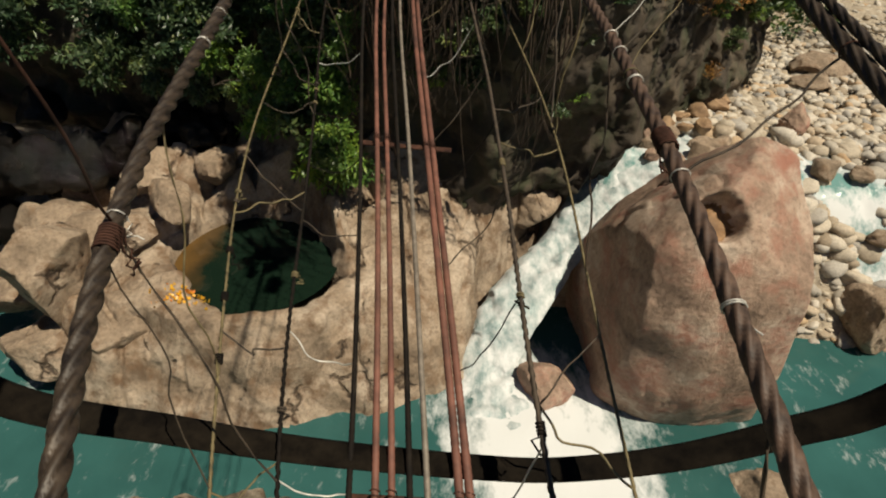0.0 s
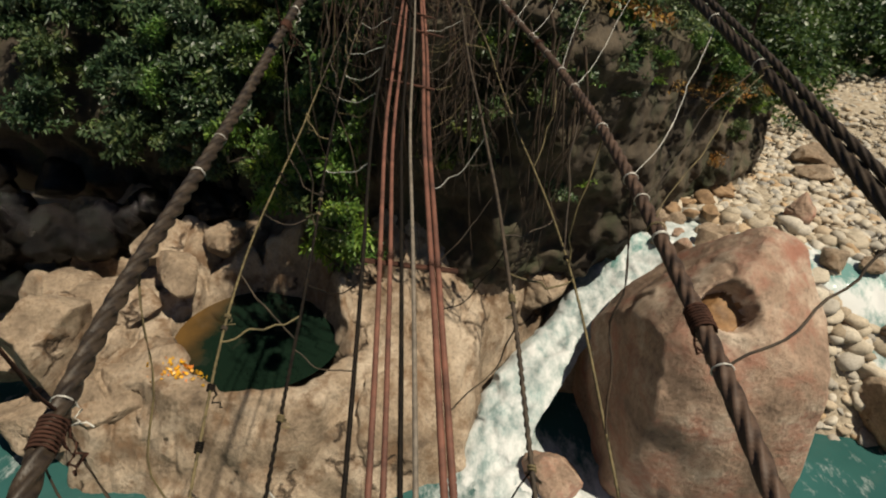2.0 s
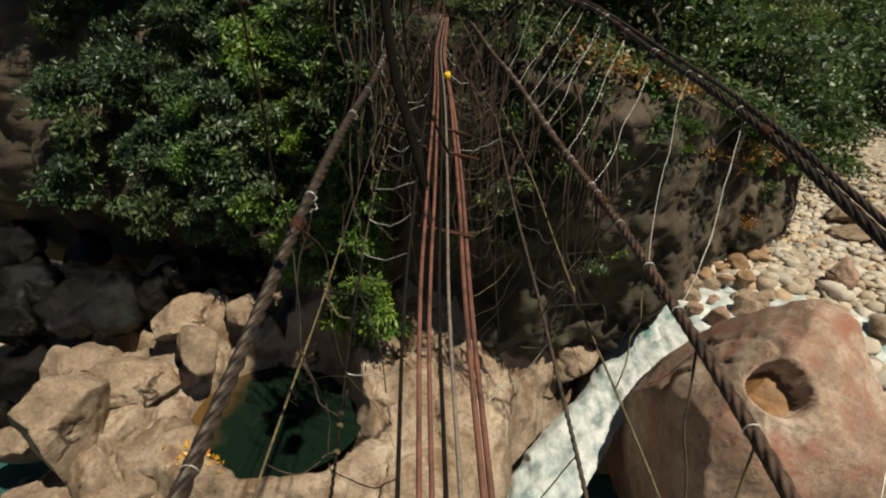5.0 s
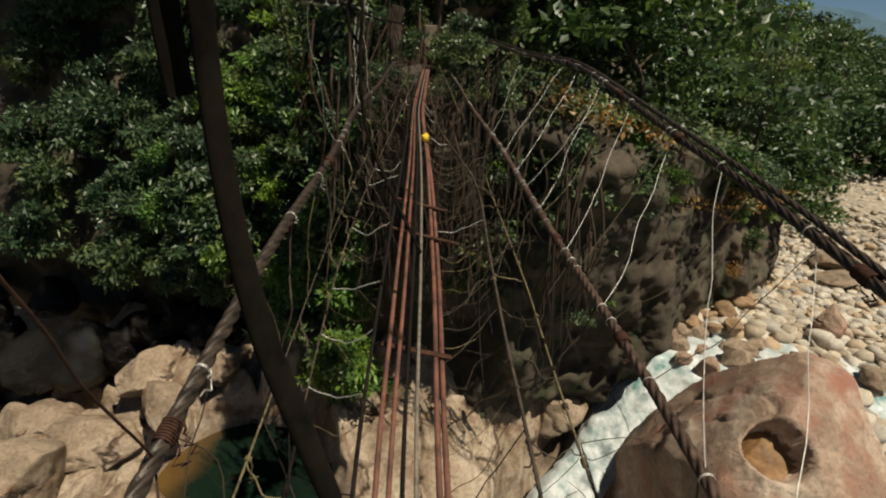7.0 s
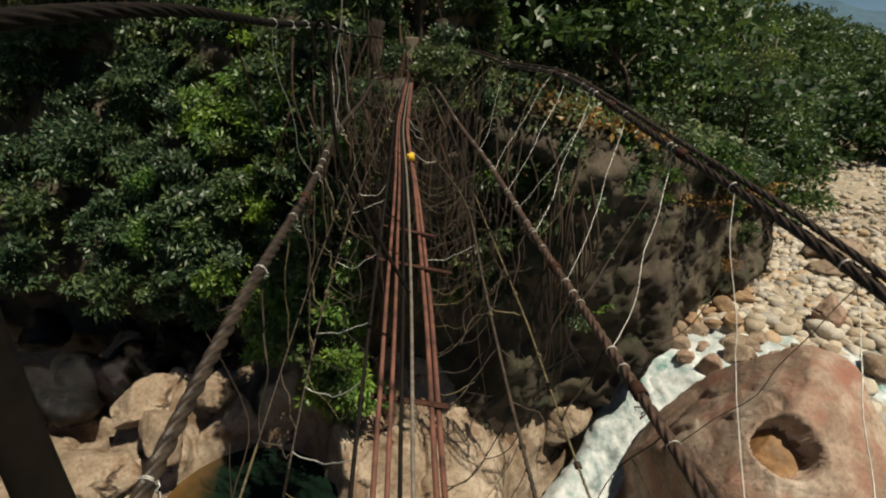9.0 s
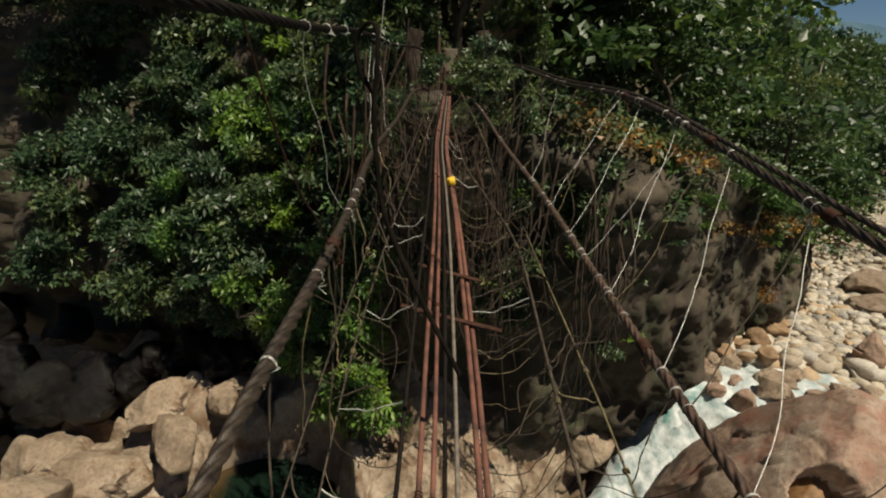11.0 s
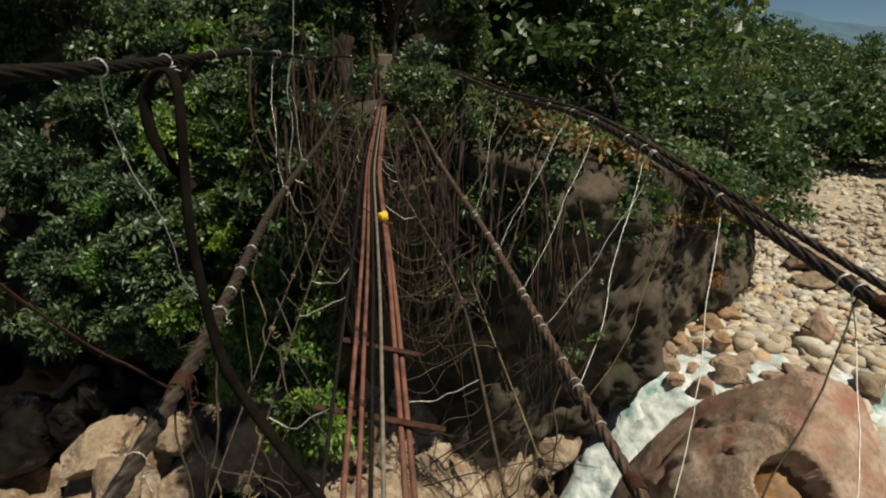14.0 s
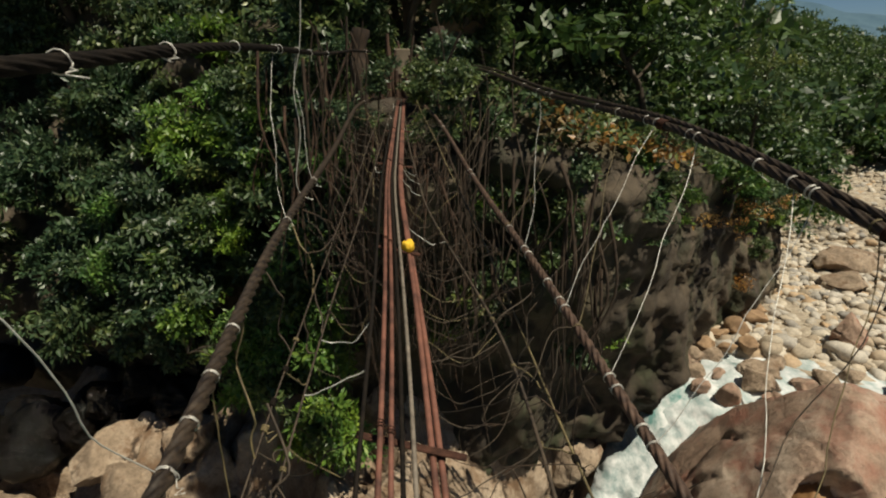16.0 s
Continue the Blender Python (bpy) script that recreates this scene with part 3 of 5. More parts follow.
rock((-14.60, 16.00, 0.90), (1.50, 1.20, 1.60), 60, 12, label="pale rock at the edge of the green pool")
rock((4.45, 15.30, 0.25), (1.15, 1.30, 1.05), 30, 20, M_boulder, "small brown rock in the foaming water")
rock((4.30, 23.40, 3.60), (1.50, 1.50, 1.40), 50, 21, label="orange-brown rock beside the cascade")
rock((11.50, 11.20, -0.10), (1.70, 1.10, 0.80), 10, 24, label="low pale rock awash in front of the giant boulder")
rock((18.60, 18.80, 1.10), (1.10, 1.60, 1.50), 20, 25, label="pale upright stone in the rapids")
rock((10.30, 26.60, 5.70), (0.50, 0.50, 0.55), 20, 26, level=4, label="dark stone in the white water")
rock((12.10, 24.55, 5.75), (0.95, 0.75, 0.60), 20, 27, level=4, label="pale stone in the rapids")
for x, y, r in ((9.7, 24.6, 0.42), (10.7, 24.0, 0.55), (11.0, 25.5, 0.35), (13.0, 25.6, 0.45), (12.2, 23.4, 0.5), (13.8, 24.4, 0.5), (10.1, 26.6, 0.5)):
    rock((x, y, 5.55), (r, r * 1.15, r * 0.85), 47 * x, int(30 * x), M_boulder, "brown wet stone in the white water", 4)


rock((24.2, 37.6, 6.2), (2.6, 2.0, 0.75), 35, 331, label="large smooth pale slab half buried in the gravel", cuts=8, noise=0.03)
rock((22.2, 34.4, 6.1), (1.5, 1.2, 0.5), 80, 332, label="smooth pale slab half buried in the gravel", cuts=8, noise=0.03)
rock((17.5, 27.4, 6.3), (0.75, 0.7, 1.15), 20, 333, M_boulder, "upright brown stone standing in the gravel", cuts=14)
for x, y, r in ((13.4, 29.0, 0.62), (11.1, 27.3, 0.55), (13.0, 27.2, 0.5), (14.6, 30.2, 0.7), (10.0, 27.4, 0.6), (12.2, 28.4, 0.45), (15.4, 30.9, 0.5), (12.0, 27.0, 0.35)):
    rock((x, y, 5.95), (r * 1.2, r, r * 0.8), 61 * x, int(21 * x), M_orange, "orange-brown angular stone at the foot of the cliff", 4, 14)
# wet rocks whose near-black colour also carries the shade below the cliff
wet_rnd = random.Random(12)
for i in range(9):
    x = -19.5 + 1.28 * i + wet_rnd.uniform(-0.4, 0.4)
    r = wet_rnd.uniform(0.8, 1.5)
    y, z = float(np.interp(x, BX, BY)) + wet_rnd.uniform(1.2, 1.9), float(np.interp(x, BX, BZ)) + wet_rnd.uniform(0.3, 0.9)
    rock((x, y, z), (r, r * 0.8, r * 0.7), 40 * i, 60 + i, M_wet_shaded, "wet rock under the overhanging cliff, shade put into its black colour", 5, 16, 0.16)

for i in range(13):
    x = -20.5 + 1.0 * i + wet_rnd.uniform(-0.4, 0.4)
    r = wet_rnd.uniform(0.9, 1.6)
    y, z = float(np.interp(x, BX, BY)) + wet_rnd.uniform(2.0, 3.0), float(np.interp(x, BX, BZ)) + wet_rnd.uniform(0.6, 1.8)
    rock((x, y, z), (r, r * 0.8, r * 0.9), 70 * i, 160 + i, M_wet_shaded, "wet rock under the overhanging cliff, shade put into its black colour", 5, 16, 0.16)
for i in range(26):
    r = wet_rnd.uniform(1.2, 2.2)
    rock((wet_rnd.uniform(-28, -18.6), wet_rnd.uniform(16.5, 25.0), wet_rnd.uniform(0.2, 3.6)) if i < 17 else (wet_rnd.uniform(-28, -17), wet_rnd.uniform(23.5, 29.0), wet_rnd.uniform(3.6, 5.5)), (r, r * 0.9, r * 0.8), 50 * i, 260 + i, M_wet_shaded, "wet rock beside the river, shade put into its black colour", 4, 16, 0.16)
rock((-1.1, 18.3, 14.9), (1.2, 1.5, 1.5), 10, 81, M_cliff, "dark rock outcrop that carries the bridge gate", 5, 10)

rock((-0.05, 17.9, 18.9), (0.75, 0.8, 0.95), 20, 84, M_earth, "bare brown earth bank behind the bridge gate", 5, 8, name="earth_bank")
rock((0.75, 17.6, 19.45), (0.5, 0.5, 0.3), 60, 85, M_earth, "bare brown earth bank among the trees", 5, 8, name="earth_bank")
for x, y, r in ((9.9, 25.6, 0.5), (11.3, 26.9, 0.45), (12.6, 25.5, 0.7), (13.6, 26.2, 0.5), (14.9, 24.7, 0.6), (16.2, 25.1, 0.45), (17.3, 23.7, 0.7), (18.8, 23.4, 0.5), (19.4, 21.2, 0.6), (20.5, 20.3, 0.5), (19.7, 18.4, 0.7)):
    rock((x, y, float(level(np.float64(x), np.float64(y))) + 0.05), (r, r * 1.2, r * 0.8), 50 * x, int(10 * x), label="rounded pale stone standing in the rapids", level=4)

# ---- water ----
def sheet(name, xs, ys, zfun, mat, label):
    X, Y = np.meshgrid(xs, ys)
    p = np.stack([X.ravel(), Y.ravel(), 0 * X.ravel()], 1)
    p[:, 2] = zfun(p[:, 0], p[:, 1])
    ob = new(name, mesh_of(name, p, grid_faces(len(xs), len(ys)), mat))
    return tagged(ob, label, "water", kind="structure")


def ripple(x, y, a=0.03):
    p = np.stack([x, y, 0 * x], 1)
    return a * fbm(p, 0.9, 3, 81)


sheet("river_pool", np.arange(-60, 60.1, 0.35), np.arange(-30, 20.1, 0.35), lambda x, y: ripple(x, y), M_pool, "clear turquoise green water of the river pool")
sheet("upper_river", np.arange(7.5, 24.1, 0.15), np.arange(15.0, 29.1, 0.15), lambda x, y: level(x, y) - 0.16 - 0.9 * smooth(1.7, 2.6, channel_distance(x, y)) + ripple(x, y, 0.12), M_rapid, "shallow rushing water of the upper river")


def ribbon(name, pts, mat, label, rough=0.12, nu=26, step=0.14):
    """A band of falling water along a line of (x, y, z, half width)."""
    pts = np.array(pts, float)
    seg = np.r_[0, np.cumsum(np.linalg.norm(np.diff(pts[:, :3], axis=0), axis=1))]
    s = np.arange(0, seg[-1], step)
    c = np.stack([np.interp(s, seg, pts[:, k]) for k in range(4)], 1)
    for _ in range(6):
        c[1:-1] = (c[:-2] + c[1:-1] * 2 + c[2:]) / 4
    t = np.gradient(c[:, :2], axis=0)
    t /= np.linalg.norm(t, axis=1)[:, None]
    side = np.stack([t[:, 1], -t[:, 0]], 1)
    w = np.linspace(-1, 1, nu)
    p = np.zeros((len(s), nu, 3))
    p[:, :, :2] = c[:, None, :2] + side[:, None] * (w[None, :, None] * c[:, None, 3:4])
    p[:, :, 2] = c[:, 2:3] - 0.35 * np.abs(w[None]) ** 4
    p = p.reshape(-1, 3)
    p[:, 2] += rough * fbm(p * [1, 1, 0.4], 0.5, 4, 91)
    p[:, :2] += 0.15 * fbm(p, 0.7, 3, 92)[:, None]
    ob = new(name, mesh_of(name, p, grid_faces(nu, len(s)), mat))
    return tagged(ob, label, "water", kind="structure")


ribbon("cascade", CASCADE, M_foam, "white foaming cascade pouring between the rocks")
X0 = np.linspace(0, 2 * np.pi, 49)[:-1]
pond_v = [(POND[0], POND[1], 3.55)] + [(POND[0] + 3.1 * math.cos(a), POND[1] + 3.1 * math.sin(a), 3.55) for a in X0]
pond_ob = new("pond", mesh_of("pond", pond_v, [(0, i + 1, (i + 1) % 48 + 1) for i in range(48)], M_pond))
tagged(pond_ob, "dark still round pond in the rock shelf", "water", kind="structure")


# ---- the footbridge ----
def axis_x(y):
    return -0.02 - 0.072 * y


def deck_z(y):
    return 15.40 + 0.235 * y - 0.0065 * y * y


def line_at(y, lat, h, taper=0.0):
    """A place along the bridge: lat metres beside its axis, h above the deck cables."""
    k = 1 - taper * smooth(3, 14, y)
    return np.stack([axis_x(y) + lat * k, y, deck_z(y) + h], -1)


def frames_along(c):
    t = np.gradient(c, axis=0)
    t /= np.linalg.norm(t, axis=1)[:, None]
    up = np.where(np.abs(t[:, 2:3]) > 0.9, [[0.0, 1.0, 0.0]], [[0.0, 0.0, 1.0]])
    a = np.cross(t, up)
    a /= np.linalg.norm(a, axis=1)[:, None]
    return t, a, np.cross(a, t)


def rope_mesh(name, c, radius, mat, lobes=6, depth=0.16, lay=0.28, sides=24):
    """A stranded rope along the places c."""
    c = np.asarray(c, float)
    s = np.r_[0, np.cumsum(np.linalg.norm(np.diff(c, axis=0), axis=1))]
    _, a, b = frames_along(c)
    th = np.linspace(0, 2 * np.pi, sides, endpoint=False)
    r = radius * (1 - depth + depth * np.abs(np.cos(lobes * th[None] / 2 + np.pi * lobes * s[:, None] / lay)) * 1.6)
    p = c[:, None] + r[..., None] * (np.cos(th)[None, :, None] * a[:, None] + np.sin(th)[None, :, None] * b[:, None])
    return mesh_of(name, p.reshape(-1, 3), grid_faces(sides, len(c), True), mat)


def tube_mesh(name, c, radius, mat, sides=7):
    c = np.asarray(c, float)
    _, a, b = frames_along(c)
    th = np.linspace(0, 2 * np.pi, sides, endpoint=False)
    r = np.broadcast_to(np.asarray(radius, float), (len(c),))
    p = c[:, None] + r[:, None, None] * (np.cos(th)[None, :, None] * a[:, None] + np.sin(th)[None, :, None] * b[:, None])
    return mesh_of(name, p.reshape(-1, 3), grid_faces(sides, len(c), True), mat)


def curve_through(pts, n=24):
    """Smooth places through a few points."""
    pts = np.asarray(pts, float)
    m = len(pts)
    u = np.linspace(0, m - 1, n)
    out = []
    for q in u:
        i = min(int(q), m - 2)
        f = q - i
        p0, p1, p2, p3 = pts[max(i - 1, 0)], pts[i], pts[i + 1], pts[min(i + 2, m - 1)]
        out.append(0.5 * (2 * p1 + (p2 - p0) * f + (2 * p0 - 5 * p1 + 4 * p2 - p3) * f * f + (3 * p1 - p0 - 3 * p2 + p3) * f ** 3))
    return np.array(out)


def box_mesh(name, sx, sy, sz, mat, bevel=0.004):
    bm = bmesh.new()
    bmesh.ops.create_cube(bm, size=1)
    bmesh.ops.scale(bm, vec=(sx, sy, sz), verts=bm.verts)
    bmesh.ops.bevel(bm, geom=bm.edges[:], offset=bevel, segments=1, affect='EDGES')
    me = bpy.data.meshes.new(name)
    bm.to_mesh(me)
    bm.free()
    me.materials.append(mat)
    return me


bridge = tagged(new("footbridge"), "old cable footbridge of rusty steel ropes over the gorge", "bridge")
bridge.location = (0, 0, 15.4)
bpy.context.view_layer.update()
Y0, Y1 = -9.0, 13.6


def bpart(name, me, label=""):
    ob = part(name, me, bridge, label)
    ob.matrix_parent_inverse = Matrix.Translation((0, 0, -15.4))
    return ob


YS = np.concatenate([np.arange(Y0, -0.4, 0.04), np.arange(-0.4, 8.6, 0.0085), np.arange(8.6, Y1, 0.02)])
LINES = {}
KY = [-9.0, -1.0, 0.6, 1.6, 2.8, 4.2, 5.6, 7.2, 9.2, 11.4, 13.6]


def wander(y, seed, amp):
    p = np.stack([y, 0 * y, 0 * y], 1)
    return amp * fbm(p, 1.7, 3, seed)


def eased(values):
    v = np.interp(YS, KY, values)
    even = np.arange(Y0, Y1, 0.02)
    e = np.convolve(np.pad(np.interp(even, YS, v), 25, mode="edge"), np.ones(51) / 51, "valid")
    return np.interp(YS, even, e)


def long_rope(key, name, lat, h, radius, mat, label, seed, lobes=4, lay=0.21, amp=0.006, depth=0.40, sides=30, last=0):
    """A rope along the bridge: lat and h are its places beside and above the deck at KY."""
    c = line_at(YS, eased(lat), eased(h))
    c[:, 0] += wander(YS, seed, amp)
    c[:, 2] += wander(YS, seed + 7, amp)
    LINES[key] = c
    if last:
        far = c[YS >= last - 0.01]
        bpart(name, rope_mesh(name, far, radius * 0.7, M_brownwire, lobes, depth, lay, sides), label)
        c = c[YS <= last]
    return bpart(name, rope_mesh(name, c, radius, mat, lobes, depth, lay, sides), label)


def on(key, y):
    c = LINES[key]
    return np.array([np.interp(y, c[:, 1], c[:, k]) for k in range(3)])


long_rope("ul", "handrail_rope", [-0.502, -0.517, -0.515, -0.520, -0.540, -0.560, -0.600, -0.642, -0.599, -0.525, -0.403], [1.596, 1.613, 1.645, 1.685, 1.700, 1.600, 1.390, 1.225, 0.961, 0.810, 0.674], 0.0135, M_dark, "thick rusty stranded steel handrail rope", 101, 7, 0.55, 0.008, 0.28)
long_rope("ur", "handrail_rope", [0.626, 0.652, 0.749, 0.867, 1.039, 1.160, 1.186, 1.138, 1.044, 0.923, 0.800], [1.168, 1.133, 1.075, 1.023, 0.973, 0.946, 0.876, 0.873, 0.669, 0.595, 0.449], 0.016, M_cable, "thick rusty stranded steel handrail rope", 102, 7, 0.50, 0.006, 0.30)
long_rope("ur2", "handrail_rope", [0.644, 0.670, 0.767, 0.885, 1.057, 1.178, 1.204, 1.156, 1.062, 0.941, 0.818], [1.196, 1.161, 1.103, 1.051, 1.001, 0.974, 0.904, 0.901, 0.697, 0.623, 0.477], 0.010, M_cable, "thinner rusty steel rope lashed to the handrail rope", 106, 5, 0.30, 0.005, 0.28)
long_rope("rl", "side_rope", [-0.382, -0.251, -0.346, -0.616, -0.619, -0.549, -0.498, -0.573, -0.533, -0.504, -0.328], [0.875, 0.781, 0.728, 0.743, 0.635, 0.745, 0.642, 0.469, 0.288, 0.236, 0.041], 0.0175, M_cable, "dark stranded steel side rope", 103, 4, 0.24, 0.005, 0.36)
long_rope("rr", "side_rope", [0.494, 0.446, 0.474, 0.564, 0.644, 0.711, 0.678, 0.596, 0.464, 0.404, 0.302], [0.787, 0.778, 0.793, 0.825, 0.715, 0.463, 0.283, 0.220, 0.137, 0.076, -0.034], 0.0165, M_brownrope, "brown rusty stranded steel side rope", 104, 5, 0.30, 0.005, 0.26)
DECK_L = np.array([[-0.099, -0.069, -0.052, -0.055, -0.086, -0.143, -0.130, -0.116, -0.146, -0.087, -0.033], [0.000, -0.003, -0.005, -0.006, -0.003, 0.012, 0.013, 0.049, 0.038, 0.012, -0.004]])
DECK_R = np.array([[0.142, 0.163, 0.168, 0.155, 0.121, 0.077, 0.076, 0.040, -0.049, 0.002, 0.053], [0.000, 0.005, 0.002, -0.005, -0.022, -0.066, -0.106, -0.062, -0.017, 0.001, 0.006]])
for i, (lat, r, mat, lab) in enumerate(((-0.150, 0.0085, M_dark, "thin dark deck cable"), (-0.092, 0.0105, M_red, "red oxide deck cable"), (-0.052, 0.010, M_red, "red oxide deck cable"), (-0.012, 0.009, M_dark, "thin dark deck cable"), (0.026, 0.009, M_grey, "grey deck cable"), (0.092, 0.0125, M_red, "thick red oxide deck cable"), (0.119, 0.0125, M_red, "thick red oxide deck cable"))):
    u = (lat + 0.072) / 0.177
    run = DECK_L * (1 - u) + DECK_R * u
    long_rope("d%d" % i, "deck_cable", run[0], run[1], r, mat, lab, 120 + i, 7, 0.16, 0.004, 0.10, 9)
for key, lat, h, r, mat in (("n0", [-0.263, -0.110, -0.178, -0.338, -0.413, -0.487, -0.502, -0.409, -0.278, -0.167, -0.080], [0.094, 0.102, 0.083, 0.051, -0.056, -0.065, -0.024, 0.013, 0.036, 0.043, 0.042], 0.006, M_dark),
                            ("n1", [-0.439, -0.239, -0.318, -0.512, -0.679, -0.612, -0.562, -0.456, -0.335, -0.236, -0.157], [0.316, 0.161, 0.100, 0.067, 0.009, 0.024, 0.100, 0.148, 0.162, 0.149, 0.125], 0.0045, M_vine),
                            ("n2", [0.358, 0.354, 0.343, 0.327, 0.356, 0.347, 0.369, 0.418, 0.160, 0.061, 0.026], [0.068, 0.190, 0.236, 0.258, 0.253, 0.180, 0.074, -0.089, -0.191, -0.129, -0.030], 0.007, M_brownwire),
                            ("n3", [0.558, 0.512, 0.517, 0.543, 0.610, 0.538, 0.534, 0.502, 0.386, 0.277, 0.183], [0.276, 0.209, 0.186, 0.176, 0.185, 0.126, 0.065, -0.034, -0.024, 0.038, 0.100], 0.0045, M_vine)):
    long_rope(key, "net_rope", lat, h, r, mat, "thin brown longitudinal net rope", 140 + int(key[1]), 3, 0.1, 0.012, 0.5, 6, last=4.6 if key in ("n0", "n1") else 0)


def crossbar(y, half, mat=None, label="rusted flat crossbar clamped under the deck cables", width=0.035):
    ob = bpart("crossbar", box_mesh("crossbar", 2 * half, width, 0.012, mat or M_bracket), label)
    a, b = on("d1", y), on("d6", y)
    ob.matrix_basis = pose((a[0] + b[0]) / 2, y, (a[2] + b[2]) / 2 - 0.02, 0, 0.3 * math.degrees(math.atan2(a[2] - b[2], b[0] - a[0])), -4 + 3 * math.sin(17 * y))
    return ob


for y, half in ((-3.2, 0.22), (-1.1, 0.22), (1.55, 0.20), (3.06, 0.21), (4.95, 0.17), (6.12, 0.27), (6.58, 0.20), (8.08, 0.13), (9.8, 0.16), (11.2, 0.16)):
    crossbar(y, half)
    for key in ("d1", "d2", "d5", "d6"):
        q = on(key, y)
        s = np.linspace(-0.02, 0.02, 14)
        a = np.linspace(0, 5 * np.pi, 14)
        bpart("tie", tube_mesh("tie", np.stack([q[0] + 0.016 * np.cos(a), q[1] + s, q[2] + 0.016 * np.sin(a)], 1), 0.0025, M_bracket, 5))
kv, kf = ICO[3]
kq = on("d5", 8.08)
bpart("cloth_tie", mesh_of("cloth_tie", kv * (1 + 0.35 * fbm(kv, 0.5, 3, 7)[:, None]) * [0.035, 0.03, 0.04] + kq + [0, 0, 0.045], kf, M_yellowcloth), "yellow cloth tied to the deck cables")


def hoop(pts, width=0.05, across=(0.0, 1.0, 0.0), label="flat dark cane hoop looped under the deck"):
    """A flat strip of cane bent along the given places."""
    c = curve_through(pts, 110)
    t = np.gradient(c, axis=0)
    t /= np.linalg.norm(t, axis=1)[:, None]
    w = np.tile(across, (len(c), 1))
    w = w - t * (w * t).sum(1)[:, None]
    w /= np.linalg.norm(w, axis=1)[:, None]
    nrm = np.cross(t, w)
    hw = width / 2 * (1 + 0.10 * np.sin(np.linspace(0, 9, len(c))))[:, None]
    th = 0.006
    p = np.stack([c + w * hw + nrm * th * 0.4, c + w * hw * 0.6 + nrm * th, c - w * hw * 0.6 + nrm * th, c - w * hw + nrm * th * 0.4, c - w * hw - nrm * th * 0.4, c + w * hw - nrm * th * 0.4], 1)
    return bpart("hoop", mesh_of("hoop", p.reshape(-1, 3), grid_faces(6, len(c), True), M_cane), label)


hoop([(-1.24, 1.55, 16.9), (-1.32, 1.60, 16.4), (-1.15, 1.64, 15.99), (-0.765, 1.66, 15.85), (-0.383, 1.66, 15.775), (0.071, 1.66, 15.73), (0.308, 1.66, 15.735), (0.604, 1.66, 15.81), (0.863, 1.66, 15.94), (1.04, 1.64, 16.1), (1.2, 1.60, 16.5), (1.15, 1.55, 16.95)], 0.085)
hoop([(-0.503, 3.111, 17.646), (-0.506, 3.104, 17.718), (-0.499, 3.097, 17.777), (-0.482, 3.091, 17.793), (-0.470, 3.091, 17.757), (-0.468, 3.091, 17.705), (-0.466, 3.091, 17.646), (-0.460, 3.091, 17.574), (-0.450, 3.091, 17.495), (-0.434, 3.091, 17.417), (-0.414, 3.091, 17.351), (-0.371, 3.111, 17.187)], 0.026, (0.5, 0.86, 0.0))
hoop([(-0.70, 5.14, 17.69), (-0.745, 5.13, 17.76), (-0.753, 5.12, 17.84), (-0.731, 5.12, 17.881), (-0.705, 5.12, 17.888), (-0.692, 5.11, 17.86), (-0.690, 5.10, 17.80), (-0.70, 5.10, 17.66), (-0.697, 5.10, 17.545), (-0.678, 5.10, 17.38), (-0.645, 5.12, 17.26), (-0.56, 5.16, 17.05), (-0.42, 5.2, 16.75)], 0.022, (0.3, 0.95, 0.0))
rnd = random.Random(5)


def wrap(key, y, mat, turns=3, r=0.036, wr=0.0035, tail=0.0):
    q = on(key, y)
    q2 = on(key, y + 0.02)
    t = (q2 - q) / np.linalg.norm(q2 - q)
    a = np.cross(t, [0, 0, 1.0])
    a /= np.linalg.norm(a)
    b = np.cross(a, t)
    th = np.linspace(0, turns * 2 * np.pi, turns * 12)
    c = q + np.outer(np.linspace(-0.5, 0.5, len(th)) * turns * wr * 2.6, t) + np.outer(r * np.cos(th), a) + np.outer(r * np.sin(th), b)
    if tail:
        end = c[-1]
        n = 8
        tl = np.stack([end + np.array([rnd.uniform(-0.03, 0.03) * k / n, rnd.uniform(-0.05, 0.02) * k / n, -tail * (k / n) ** 0.8]) for k in range(1, n)])
        c = np.vstack([c, tl])
    bpart("wire_tie", tube_mesh("wire_tie", c, wr, mat, 5))


def hanger(a, b, mat, r=0.0035, sag=0.0, wob=0.02, name="hanger_wire"):
    n = 16
    u = np.linspace(0, 1, n)[:, None]
    c = np.asarray(a) * (1 - u) + np.asarray(b) * u
    c = c + np.array([[0, 0, -1.0]]) * (sag * 4 * u * (1 - u))
    s = rnd.randint(0, 999)
    c = c + wob * np.stack([fbm(np.stack([u[:, 0] * 3, 0 * u[:, 0], 0 * u[:, 0]], 1), 1, 2, s + k) for k in range(3)], 1) * np.sin(np.pi * u)
    bpart(name, tube_mesh(name, c, r, mat, 5))


